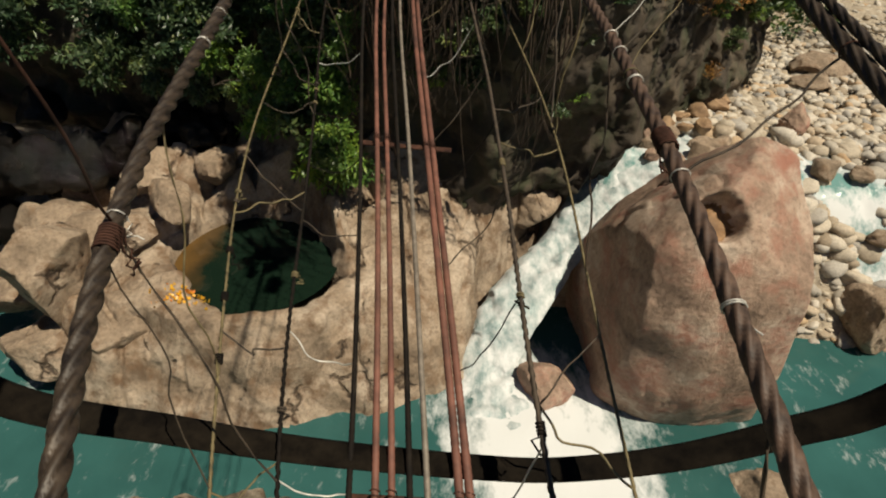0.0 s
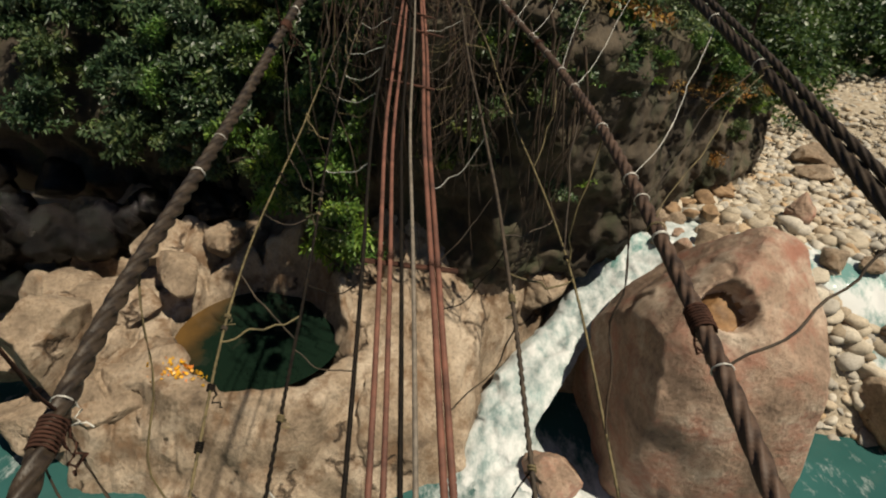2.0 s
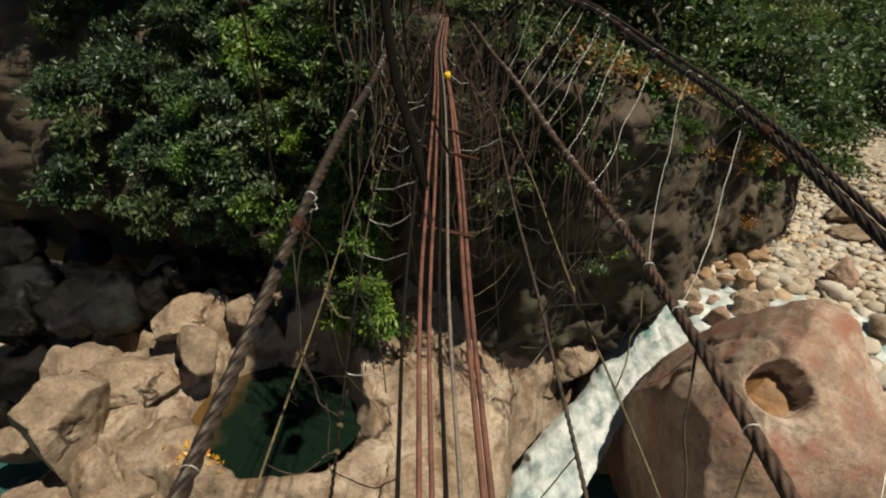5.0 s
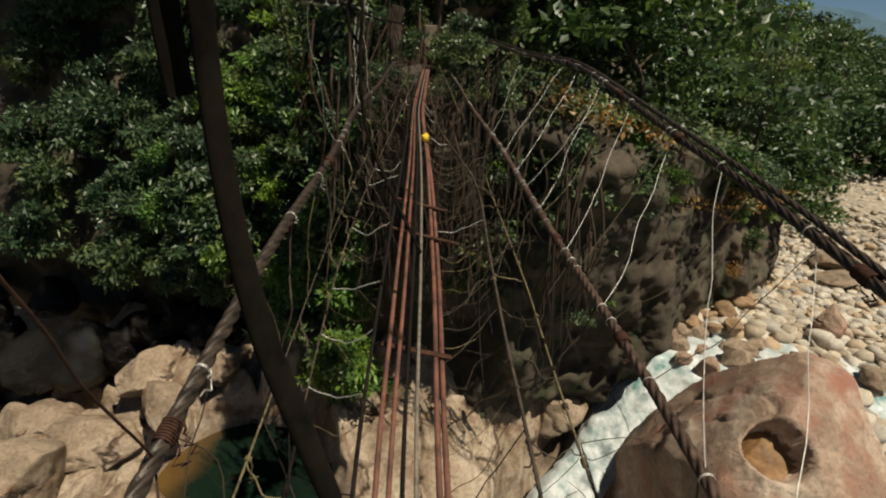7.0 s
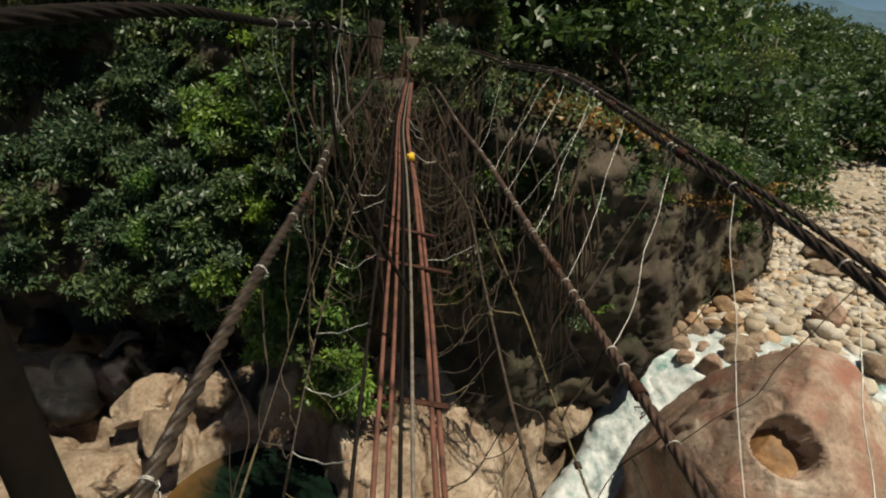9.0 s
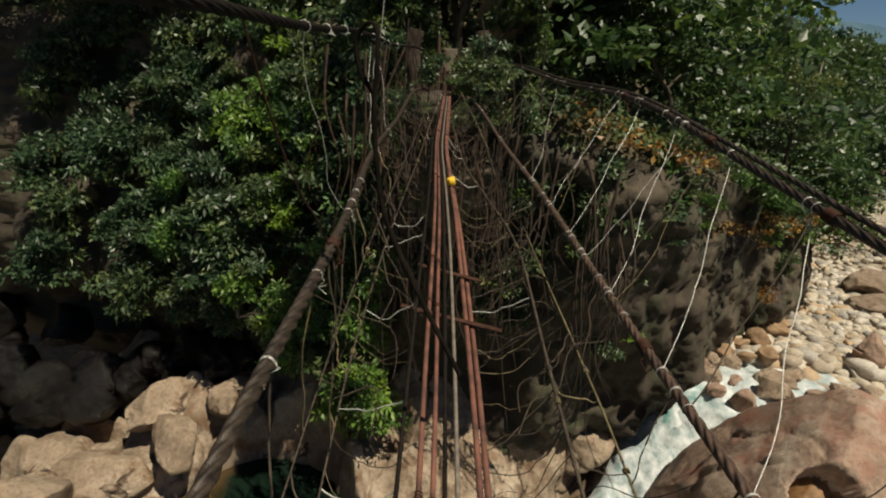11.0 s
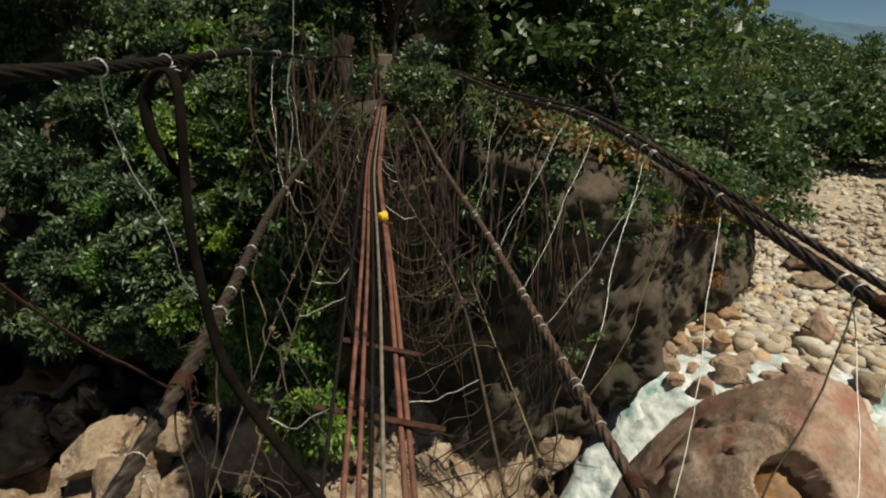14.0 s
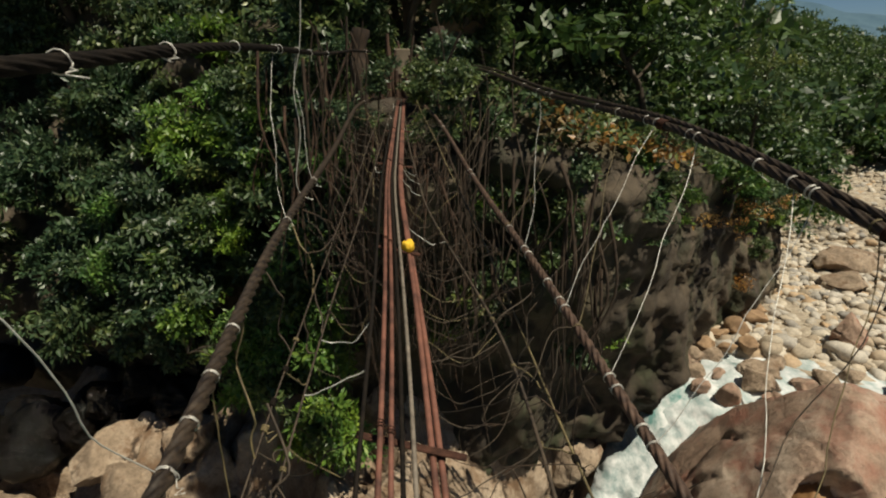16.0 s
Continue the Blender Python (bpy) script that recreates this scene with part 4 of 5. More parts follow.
# wires between handrail, side rope, net ropes and deck
for side, top, mid, n_out, n_in, dk in (("l", "ul", "rl", "n1", "n0", "d0"), ("r", "ur", "rr", "n3", "n2", "d6")):
    y = -3.0
    while y < 13.0:
        if rnd.random() < (0.35 if side == "r" else 0.0) or y > 9 and rnd.random() < 0.4:
            a = on(top, y)
            b = on(mid, min(y - rnd.uniform(0.05, 0.45), 13.4))
            hanger(a, b, M_brownwire, rnd.uniform(0.0016, 0.003), rnd.uniform(-0.02, 0.05), rnd.uniform(0.02, 0.06))
            wrap(top, y, M_wire if rnd.random() < 0.7 else M_bracket, 1, 0.021, 0.0018)
            wrap(mid, b[1], M_wire if rnd.random() < 0.7 else M_bracket, 1, 0.020, 0.0018)
        if rnd.random() < 0.75:
            a, b = on(mid, y + 0.1), on(n_out, y + rnd.uniform(-0.25, 0.25))
            hanger(a, b, rnd.choice([M_vine, M_brownwire, M_brownwire, M_root]), rnd.uniform(0.002, 0.004), 0, rnd.uniform(0.02, 0.05))
        if rnd.random() < 0.85:
            hanger(on(n_out, y), on(n_in, y + rnd.uniform(-0.3, 0.3)), rnd.choice([M_brownwire, M_vine, M_brownwire]), rnd.uniform(0.002, 0.004), 0.03, 0.03)
        hanger(on(n_in, y + 0.05), on(dk, y + rnd.uniform(-0.15, 0.15)), rnd.choice([M_brownwire, M_wire, M_dark]), 0.0025, rnd.uniform(0.02, 0.06), 0.02)
        y += rnd.uniform(0.30, 0.55) if y < 6 else rnd.uniform(0.22, 0.4)


# curved cane ribs that hang from the outer deck cables to the net ropes
y = 4.2
while y < 10.5:
    for dk, net in (("d6", "n2"), ("d0", "n0")):
        if rnd.random() < (0.9 if dk == "d6" else 0.5):
            hanger(on(dk, y), on(net, y + rnd.uniform(-0.1, 0.3)), rnd.choice([M_vine, M_brownwire, M_vine, M_root]), rnd.uniform(0.0015, 0.0028), rnd.uniform(0.05, 0.14), 0.03, "cane_rib")
    y += rnd.uniform(0.14, 0.26)
for i in range(64):
    key = ("n0", "n1", "n2", "n3")[i % 4]
    wrap(key, rnd.uniform(0.3, 9.0), rnd.choice([M_brownwire, M_dark, M_dark, M_vine]), rnd.choice([2, 3, 4]), 0.0095, 0.0035, rnd.choice([0.0, 0.0, 0.05, 0.12]))

# bright wires tied between handrail and side rope
def tie_wire(top, ya, low, yb, bow, mat, r=0.003):
    """A slack wire bowed sideways, hooked over the handrail and wound round the side rope."""
    a, b = on(top, ya), on(low, yb)
    u = np.linspace(0, 1, 22)[:, None]
    side = np.array([[bow, 0.0, -0.35 * abs(bow)]])
    c = a + [0, 0, 0.012] + (b - a - [0, 0, 0.012]) * u + side * np.sin(np.pi * u) + side * 0.35 * np.sin(3 * np.pi * u + 7 * bow)
    s = int(100 * ya)
    c = c + 0.012 * np.sin(np.pi * u) * np.stack([fbm(np.concatenate([u * 5, 0 * u, 0 * u], 1), 1, 3, s + k) for k in range(3)], 1)
    bpart("tie_wire", tube_mesh("tie_wire", c, r, mat, 6), "bright bent tie wire")
    wrap(top, ya, mat, 2, 0.021, r)
    wrap(low, yb, mat, 2, 0.020, r, 0.04)


for ya, yb, bow in ((3.21, 2.50, 0.03), (2.70, 2.24, -0.04), (4.28, 3.41, 0.03), (4.89, 3.73, -0.02), (5.45, 4.66, 0.03), (6.02, 5.25, 0.02), (6.60, 5.85, 0.02), (7.15, 6.55, 0.02), (7.49, 7.00, -0.02), (6.28, 5.78, 0.04), (6.50, 6.24, 0.03), (7.94, 6.85, 0.02), (8.59, 7.93, 0.02), (9.36, 7.60, 0.03), (10.49, 9.51, 0.02)):
    tie_wire("ur", ya, "rr", yb, bow, M_wire if ya not in (2.70, 6.28, 7.94, 8.59, 10.49) else M_vine, 0.0015)
for ya, yb, bow in ((5.46, 5.80, -0.05), (7.80, 7.40, -0.03), (8.36, 8.18, -0.03)):
    tie_wire("ul", ya, "rl", yb, bow, M_wire, 0.0016)
for key, y in (("rl", 1.70), ("rl", 2.50), ("rl", 2.71), ("rl", 3.80), ("rl", 4.65), ("rl", 5.15), ("rl", 5.95), ("rl", 6.37), ("rl", 6.13), ("rr", 1.45), ("rr", 2.20), ("rr", 2.89), ("rr", 5.13), ("rr", 5.66), ("rr", 6.01), ("rr", 6.31), ("rr", 6.49), ("rr", 7.23), ("rr", 7.53), ("ur", 6.52), ("ur", 6.77), ("ur", 7.91), ("ur", 9.03), ("ul", 5.9), ("ul", 6.4), ("ul", 7.1), ("ul", 7.9), ("ul", 8.8)):
    wrap(key, y, M_wire, rnd.choice([1, 2, 2]), 0.021 if key[0] == "u" else 0.0200, 0.0018, rnd.choice([0.0, 0.03, 0.06]))
for key, y in (("rl", 1.62), ("rl", 3.60), ("rl", 5.40), ("rr", 1.9), ("rr", 4.4), ("ur", 7.42), ("ur", 6.2), ("ur", 5.3), ("ur", 4.0), ("rr", 5.4)):
    for k in range(2):
        wrap(key, y + 0.03 * k, M_bracket, 4, 0.0225, 0.003, 0.10)
# brown lashings that run from the handrail over the side rope into the net
for ya, yb, yc in ((1.35, 1.68, 1.55), (3.05, 3.55, 3.3), (4.75, 5.38, 5.2)):
    hanger(on("ul", ya), on("rl", yb), M_bracket, 0.0032, 0.05, 0.02, "lashing")
    hanger(on("rl", yb), on("n0", yc), M_brownwire, 0.003, 0.05, 0.04, "lashing")
wire = curve_through([(-1.32, 9.0, 18.45), (-1.36, 9.0, 18.05), (-1.43, 9.0, 17.75), (-1.41, 9.0, 17.45), (-1.47, 9.0, 17.12), (-1.44, 9.0, 17.0), (-1.36, 9.0, 16.96)], 30)
bpart("hanger_wire", tube_mesh("hanger_wire", wire, 0.0035, M_wire, 6), "bent white wire hanging beside the bridge")


def twig(a, b, r, mat):
    """A crooked branch with two side shoots."""
    a, b = np.asarray(a, float), np.asarray(b, float)
    kinks = [a + (b - a) * u + np.array([rnd.gauss(0, 0.05), rnd.gauss(0, 0.04), rnd.gauss(0, 0.05)]) for u in (0.2, 0.4, 0.6, 0.8)]
    c = curve_through([a] + kinks + [b], 22)
    bpart("twig", tube_mesh("twig", c, np.linspace(r, r * 0.4, 22), mat, 5))
    for k in (7, 13):
        e = c[k] + (b - a) * 0.22 + np.array([rnd.gauss(0, 0.10), rnd.gauss(0, 0.08), rnd.gauss(0, 0.10)])
        bpart("twig", tube_mesh("twig", curve_through([c[k], (c[k] + e) / 2 + [0, 0, 0.02], e], 8), np.linspace(r * 0.6, r * 0.2, 8), mat, 5))


for i in range(58):
    y = rnd.uniform(3.6, 12.0)
    s = rnd.choice((-1, 1, 1))
    top = on("rr" if s > 0 else "rl", y)
    foot = on("d6" if s > 0 else "d0", min(13.2, y + rnd.uniform(-0.4, 0.5)))
    u, w = rnd.uniform(-0.1, 0.4), rnd.uniform(0.55, 1.0)
    a, b = top + (foot - top) * u, top + (foot - top) * w + np.array([0, rnd.uniform(-0.5, 0.5), rnd.uniform(-0.35, 0.05)])
    if rnd.random() < 0.5:
        a, b = b, a
    twig(a, b, rnd.uniform(0.002, 0.0042), rnd.choice([M_brownwire, M_root, M_root, M_bark]))


# ---- bridge head: posts, wall and boards at the far anchorage ----
def rock_threshold(xb, yb, zb):
    p, f = rock_mesh("threshold", (0.85, 0.5, 0.3), 640, None, 4, 9, 0.1)
    return mesh_of("threshold", p + [xb, yb - 0.4, zb - 0.32], f, M_cliff)


def bridge_head():
    base = tagged(new("bridge_gate"), "old stone and timber gate where the bridge ropes are anchored", "gate")
    yb = 14.6
    xb = axis_x(yb)
    zb = deck_z(13.6)
    base.location = (xb, yb, zb - 0.4)
    bpy.context.view_layer.update()
    inv = base.matrix_world.inverted()

    def add(name, me, m, label=""):
        ob = part(name, me, base, label)
        ob.matrix_basis = inv @ m
    for s in (-1, 1):
        c = curve_through([(xb + s * 0.66, yb, zb - 0.9), (xb + s * 0.63, yb - 0.03, zb + 0.1), (xb + s * 0.66, yb, zb + 0.6), (xb + s * 0.60, yb + 0.05, zb + 1.05)], 16)
        add("post", tube_mesh("post", c, 0.13 + 0.02 * np.sin(np.arange(16)), M_root, 10), Matrix(), "dark rough tree-trunk gate post")
    add("board", box_mesh("board", 0.26, 0.04, 0.42, M_timber, 0.01), pose(xb + 0.02, yb + 0.6, zb + 0.55, 4, 0, 6), "pale weathered board")
    add("threshold", rock_threshold(xb, yb, zb), Matrix(), "stone threshold at the end of the deck")
    return base


bridge_head()


# ---- leaves, shrubs, trees ----
def leaf_mesh(name, centres, outward, length, width, mat, rs, droop=0.35, simple=False):
    """Many folded leaves at the given places, turned partly outward."""
    n = len(centres)
    d = outward * 0.7 + rs.normal(size=(n, 3)) * 0.7
    d[:, 2] -= droop
    d /= np.linalg.norm(d, axis=1)[:, None]
    up = rs.normal(size=(n, 3)) * 0.55 + [0, -0.2, 1.0]
    s = np.cross(d, up)
    s /= np.linalg.norm(s, axis=1)[:, None] + 1e-9
    nn = np.cross(s, d)
    L = length * rs.uniform(0.6, 1.25, (n, 1))
    W = width * rs.uniform(0.7, 1.2, (n, 1))
    base = centres
    tip = base + d * L - nn * 0.12 * L
    mid = base + d * L * 0.45 + nn * 0.03 * L
    a = mid + s * W * 0.5 - nn * 0.06 * L
    b = mid - s * W * 0.5 - nn * 0.06 * L
    if simple:
        k = np.arange(n)[:, None] * 4
        return mesh_of(name, np.stack([base, a, tip, b], 1).reshape(-1, 3), k + [0, 1, 2, 3], mat, False)
    v = np.stack([base, a, tip, b], 1).reshape(-1, 3)
    k = np.arange(n)[:, None] * 4
    f = np.concatenate([k + [0, 1, 2], k + [0, 2, 3]])
    return mesh_of(name, v, f, mat, False)


def clump_points(rs, blobs, n):
    """Places on and inside a heap of lumps, denser at the outside."""
    c = np.array([b[:3] for b in blobs])
    r = np.array([b[3] for b in blobs])
    i = rs.choice(len(blobs), n, p=r ** 2 / (r ** 2).sum())
    o = rs.normal(size=(n, 3))
    o /= np.linalg.norm(o, axis=1)[:, None]
    o[:, 2] = np.abs(o[:, 2]) * 0.75 + o[:, 2] * 0.25
    p = c[i] + o * (r[i] * rs.uniform(0.55, 1.08, n))[:, None] * [1, 1, 0.75]
    return p, o


def shrub_kinds(mat, seed, count, leaves, size, width):
    out = []
    for k in range(count):
        rs = np.random.RandomState(seed + k)
        blobs = [(rs.normal() * 0.35, rs.normal() * 0.3, rs.uniform(-0.35, 0.55), rs.uniform(0.25, 0.5)) for _ in range(9)]
        p, o = clump_points(rs, blobs, leaves)
        crown = leaf_mesh("foliage", p, o, size, width, mat, rs)
        twigs = []
        for b in blobs:
            twigs.append(curve_through([(0, 0.25, -0.45), (b[0] * 0.4, b[1] * 0.4 + 0.1, b[2] * 0.3 - 0.2), b[:3]], 6))
        v, f, base = [], [], 0
        for c in twigs:
            _, a, bb = frames_along(c)
            th = np.linspace(0, 2 * np.pi, 5, endpoint=False)
            rr = np.linspace(0.03, 0.008, len(c))
            q = c[:, None] + rr[:, None, None] * (np.cos(th)[None, :, None] * a[:, None] + np.sin(th)[None, :, None] * bb[:, None])
            v.append(q.reshape(-1, 3))
            f.append(grid_faces(5, len(c), True) + base)
            base += q.shape[0] * 5
        out.append((crown, mesh_of("stem", np.concatenate(v), np.concatenate(f), M_bark)))
    return out


SHRUBS = shrub_kinds(M_leaf, 200, 6, 1000, 0.21, 0.085)
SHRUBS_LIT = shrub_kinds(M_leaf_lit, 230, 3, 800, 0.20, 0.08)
SHRUBS_DRY = shrub_kinds(M_dead, 260, 2, 350, 0.16, 0.06)


def shrub(kinds, loc, size, turn, label, squash=1.0):
    crown, stem = kinds[rnd.randrange(len(kinds))]
    ob = tagged(new("shrub"), label, "shrub", "shrubs on the cliff")
    part("foliage", crown, ob)
    part("stem", stem, ob)
    ob.matrix_world = pose(*loc, rnd.uniform(-15, 15), rnd.uniform(-15, 15), turn) @ Matrix.Diagonal((size, size, size * squash, 1))
    return ob


def tree_kinds():
    out = []
    for k in range(4):
        rs = np.random.RandomState(300 + k)
        h = 5.5 + k
        trunk = curve_through([(0, 0, -0.6), (0.15 * rs.normal(), 0.1, h * 0.3), (0.4 * rs.normal(), 0.3 * rs.normal(), h * 0.62), (0.5 * rs.normal(), 0.3, h * 0.95)], 14)
        blobs, limbs = [], [(trunk, np.linspace(0.17, 0.03, 14))]
        for i in range(11):
            z = h * (0.42 + 0.055 * i)
            a = i * 2.4 + rs.uniform(-0.4, 0.4)
            reach = rs.uniform(0.7, 1.9) * (1.15 - 0.055 * i)
            st = np.array([np.interp(z * 0.9, trunk[:, 2], trunk[:, q]) for q in range(3)])
            en = st + [reach * math.cos(a), reach * math.sin(a), rs.uniform(0.3, 0.9)]
            limbs.append((curve_through([st, (st + en) / 2 + [0, 0, 0.12], en], 6), np.linspace(0.06, 0.012, 6)))
            blobs.append((*en, rs.uniform(0.55, 1.05)))
            blobs.append((*(en * 0.6 + st * 0.4 + rs.normal(size=3) * 0.25), rs.uniform(0.4, 0.7)))
        p, o = clump_points(rs, blobs, 4200)
        crown = leaf_mesh("crown", p, o, 0.21, 0.10, M_leaf_far if k % 2 else M_leaf, rs, 0.3, True)
        v, f, base = [], [], 0
        for c, rr in limbs:
            _, a, b = frames_along(c)
            th = np.linspace(0, 2 * np.pi, 7, endpoint=False)
            q = c[:, None] + rr[:, None, None] * (np.cos(th)[None, :, None] * a[:, None] + np.sin(th)[None, :, None] * b[:, None])
            v.append(q.reshape(-1, 3))
            f.append(grid_faces(7, len(c), True) + base)
            base += len(c) * 7
        out.append((crown, mesh_of("trunk", np.concatenate(v), np.concatenate(f), M_palebark if k == 3 else M_bark)))
    return out


TREES = tree_kinds()


def tree(loc, size, turn, label="broad-leaved forest tree on the steep hillside", kind=None):
    crown, trunk = TREES[rnd.choice((0, 0, 1, 1, 2, 2, 2, 3)) if kind is None else kind]
    ob = tagged(new("tree"), label, "tree", "forest trees")
    part("trunk", trunk, ob)
    part("crown", crown, ob)
    ob.matrix_world = pose(*loc, rnd.uniform(-6, 6), rnd.uniform(-6, 6), turn) @ Matrix.Diagonal((size, size, size, 1))
    return ob


# shrubs hanging over the cliff beside the bridge
for i in range(165):
    x = -13.0 + 10.3 * rnd.random() ** 0.85 if i % 4 else rnd.uniform(-19, -12)
    low = float(np.interp(x, [-20, -12, -8, -6.5, -5, -2.8], [0.40, 0.36, 0.36, 0.26, 0.22, 0.26]))
    v = low + (1.0 - low) * rnd.random() ** 0.9
    fx, fy, fz = (float(q) for q in face_at(np.float64(x), np.float64(v)))
    # sunlit leaf colour only past x -12, more often past -8.5
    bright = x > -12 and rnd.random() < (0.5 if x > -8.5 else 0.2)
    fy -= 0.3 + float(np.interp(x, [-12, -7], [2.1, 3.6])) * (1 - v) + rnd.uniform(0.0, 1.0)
    shrub(SHRUBS_LIT if bright else SHRUBS, (fx, fy, fz), rnd.uniform(0.75, 1.45), rnd.uniform(0, 360), "leafy spray hanging over the cliff in sunlit yellow-green leaf colour" if bright else "dark green leafy shrub hanging over the cliff", rnd.uniform(0.9, 1.5))
# leaning trees added above the brink to throw shade on the left cliff
for i in range(5):
    fx, fy, fz = (float(q) for q in face_at(np.float64(-20.5 + 1.9 * i), np.float64(1.2)))
    crown, trunk = TREES[(0, 2)[i % 2]]
    ob = tagged(new("tree"), "dark tree leaning out over the brink, added to shade the cliff", "tree", "forest trees")
    part("trunk", trunk, ob)
    part("crown", crown, ob)
    ob.matrix_world = pose(fx, fy - 0.5, fz - 0.3, rnd.uniform(30, 46), rnd.uniform(-8, 8), 0) @ Matrix.Diagonal((1.15, 1.15, 1.15, 1)) @ pose(0, 0, 0, 0, 0, rnd.uniform(0, 360))
for i in range(22):
    s = rnd.choice((-1, 1))
    shrub(SHRUBS, (-1.0 + s * rnd.uniform(0.6, 1.8), rnd.uniform(15.3, 17.5) if s < 0 else rnd.uniform(17.2, 18.2), rnd.uniform(16.4, 19.8)), rnd.uniform(0.6, 1.2), rnd.uniform(0, 360), "dark green shrub growing round the bridge gate")
for i in range(12):
    y = rnd.uniform(11.9, 13.9)
    shrub(SHRUBS, (float(axis_x(y)) + rnd.choice((-1, 1)) * rnd.uniform(0.3, 0.75), y, float(deck_z(y)) + rnd.uniform(-0.3, 0.7)), rnd.uniform(0.28, 0.45), rnd.uniform(0, 360), "small dark shrub tangled in the ropes at the deck's end")
for i in range(11):
    fx, fy, fz = (float(q) for q in face_at(np.float64(rnd.uniform(-8.0, -2.2)), np.float64(rnd.uniform(0.5, 0.8))))
    # every third spray takes the leaves with sunlight in their colour
    shrub(SHRUBS_LIT if i % 3 == 0 else SHRUBS, (fx, fy - rnd.uniform(1.0, 1.9), fz), rnd.uniform(0.6, 0.95), rnd.uniform(0, 360), "leafy spray hanging out from the cliff, some in sunlit leaf colour", 1.2)
for i in range(26):
    fx, fy, fz = (float(q) for q in face_at(np.float64(rnd.uniform(-3.5, 3.5)), np.float64(rnd.uniform(0.55, 0.95))))
    shrub(SHRUBS, (fx, fy - rnd.uniform(0.4, 1.2), fz), rnd.uniform(0.5, 0.9), rnd.uniform(0, 360), "dark green creeper hanging on the cliff below the bridge gate", 1.3)
for i in range(9):
    tree((-1.0 + rnd.uniform(-1.5, 3.5), rnd.uniform(19.5, 23), rnd.uniform(17.5, 19)), rnd.uniform(0.6, 0.9), rnd.uniform(0, 360), "dark leafy tree behind the bridge gate", 0)
for i in range(62):
    x = rnd.uniform(-1.2, 20)
    v = rnd.uniform(0.84, 1.02) if i % 5 else rnd.uniform(0.5, 0.9)
    fx, fy, fz = (float(q) for q in face_at(np.float64(x), np.float64(v)))
    k = rnd.random()
    kinds, lab = (SHRUBS_DRY, "dry orange-brown shrub on the cliff edge") if k < 0.16 else ((SHRUBS_LIT, "yellow-green shrub on the cliff edge") if k < 0.45 else (SHRUBS, "dark green shrub on the cliff edge"))
    shrub(kinds, (fx, fy - rnd.uniform(0.1, 0.7), fz), rnd.uniform(0.5, 1.1), rnd.uniform(0, 360), lab)
for i in range(105):
    x, d = rnd.uniform(-26, 30), 1.5 + 36 * rnd.random() ** 1.5
    if -2.6 < x < 1.8 and d < 4:
        continue
    fx, fy, fz = (float(q) for q in face_at(np.float64(x), np.float64(1 + d)))
    tree((fx, fy - 0.6, fz - 0.2), rnd.uniform(0.7, 1.4), rnd.uniform(0, 360))


def undergrowth():
    """Low growth that covers the slope above the cliff."""
    rs = np.random.RandomState(55)
    blobs = []
    for i in range(620):
        x, d = rs.uniform(-26, 32), 0.2 + 20 * rs.random_sample() ** 1.4
        if -1.6 < x < 0.6 and d < 2.5:
            continue
        fx, fy, fz = face_at(np.float64(x), np.float64(1 + d))
        blobs.append((float(fx), float(fy) - 0.6, float(fz) + 0.3, rs.uniform(0.5, 1.2)))
    for i in range(190):
        x, d = rs.uniform(-24, -1.8), 4.5 * rs.random_sample()
        fx, fy, fz = face_at(np.float64(x), np.float64(1 + d))
        blobs.append((float(fx), float(fy) - 0.9, float(fz) + rs.uniform(-0.6, 0.9), rs.uniform(0.6, 1.2)))
    p, o = clump_points(rs, blobs, 85000)
    ob = new("undergrowth", leaf_mesh("undergrowth", p, o, 0.26, 0.12, M_leaf, rs, 0.3, True))
    tagged(ob, "dense dark green undergrowth covering the hillside", "undergrowth", kind="stuff")


undergrowth()


def woods(name, spots, height, leaves, size, label, seed):
    """Forest too far off to count: many crowns heaped of lumps, with dark gaps between them."""
    rs = np.random.RandomState(seed)
    blobs = []
    for x, y, z in spots:
        h = height * rs.uniform(0.55, 1.25)
        lean = rs.normal(size=2) * 0.08 * h
        for k in range(rs.randint(5, 9)):
            u = rs.uniform(0.1, 1.0)
            w = 0.30 * h * (1.1 - 0.75 * u)
            blobs.append((x + lean[0] * u + rs.normal() * w * 0.7, y + lean[1] * u + rs.normal() * w * 0.7, z + h * u, h * rs.uniform(0.10, 0.20)))
    p, o = clump_points(rs, blobs, leaves)
    ob = new(name, leaf_mesh(name, p, o, size, size * 0.55, M_leaf_far, rs, 0.25, True))
    return tagged(ob, label, "forest", kind="stuff")


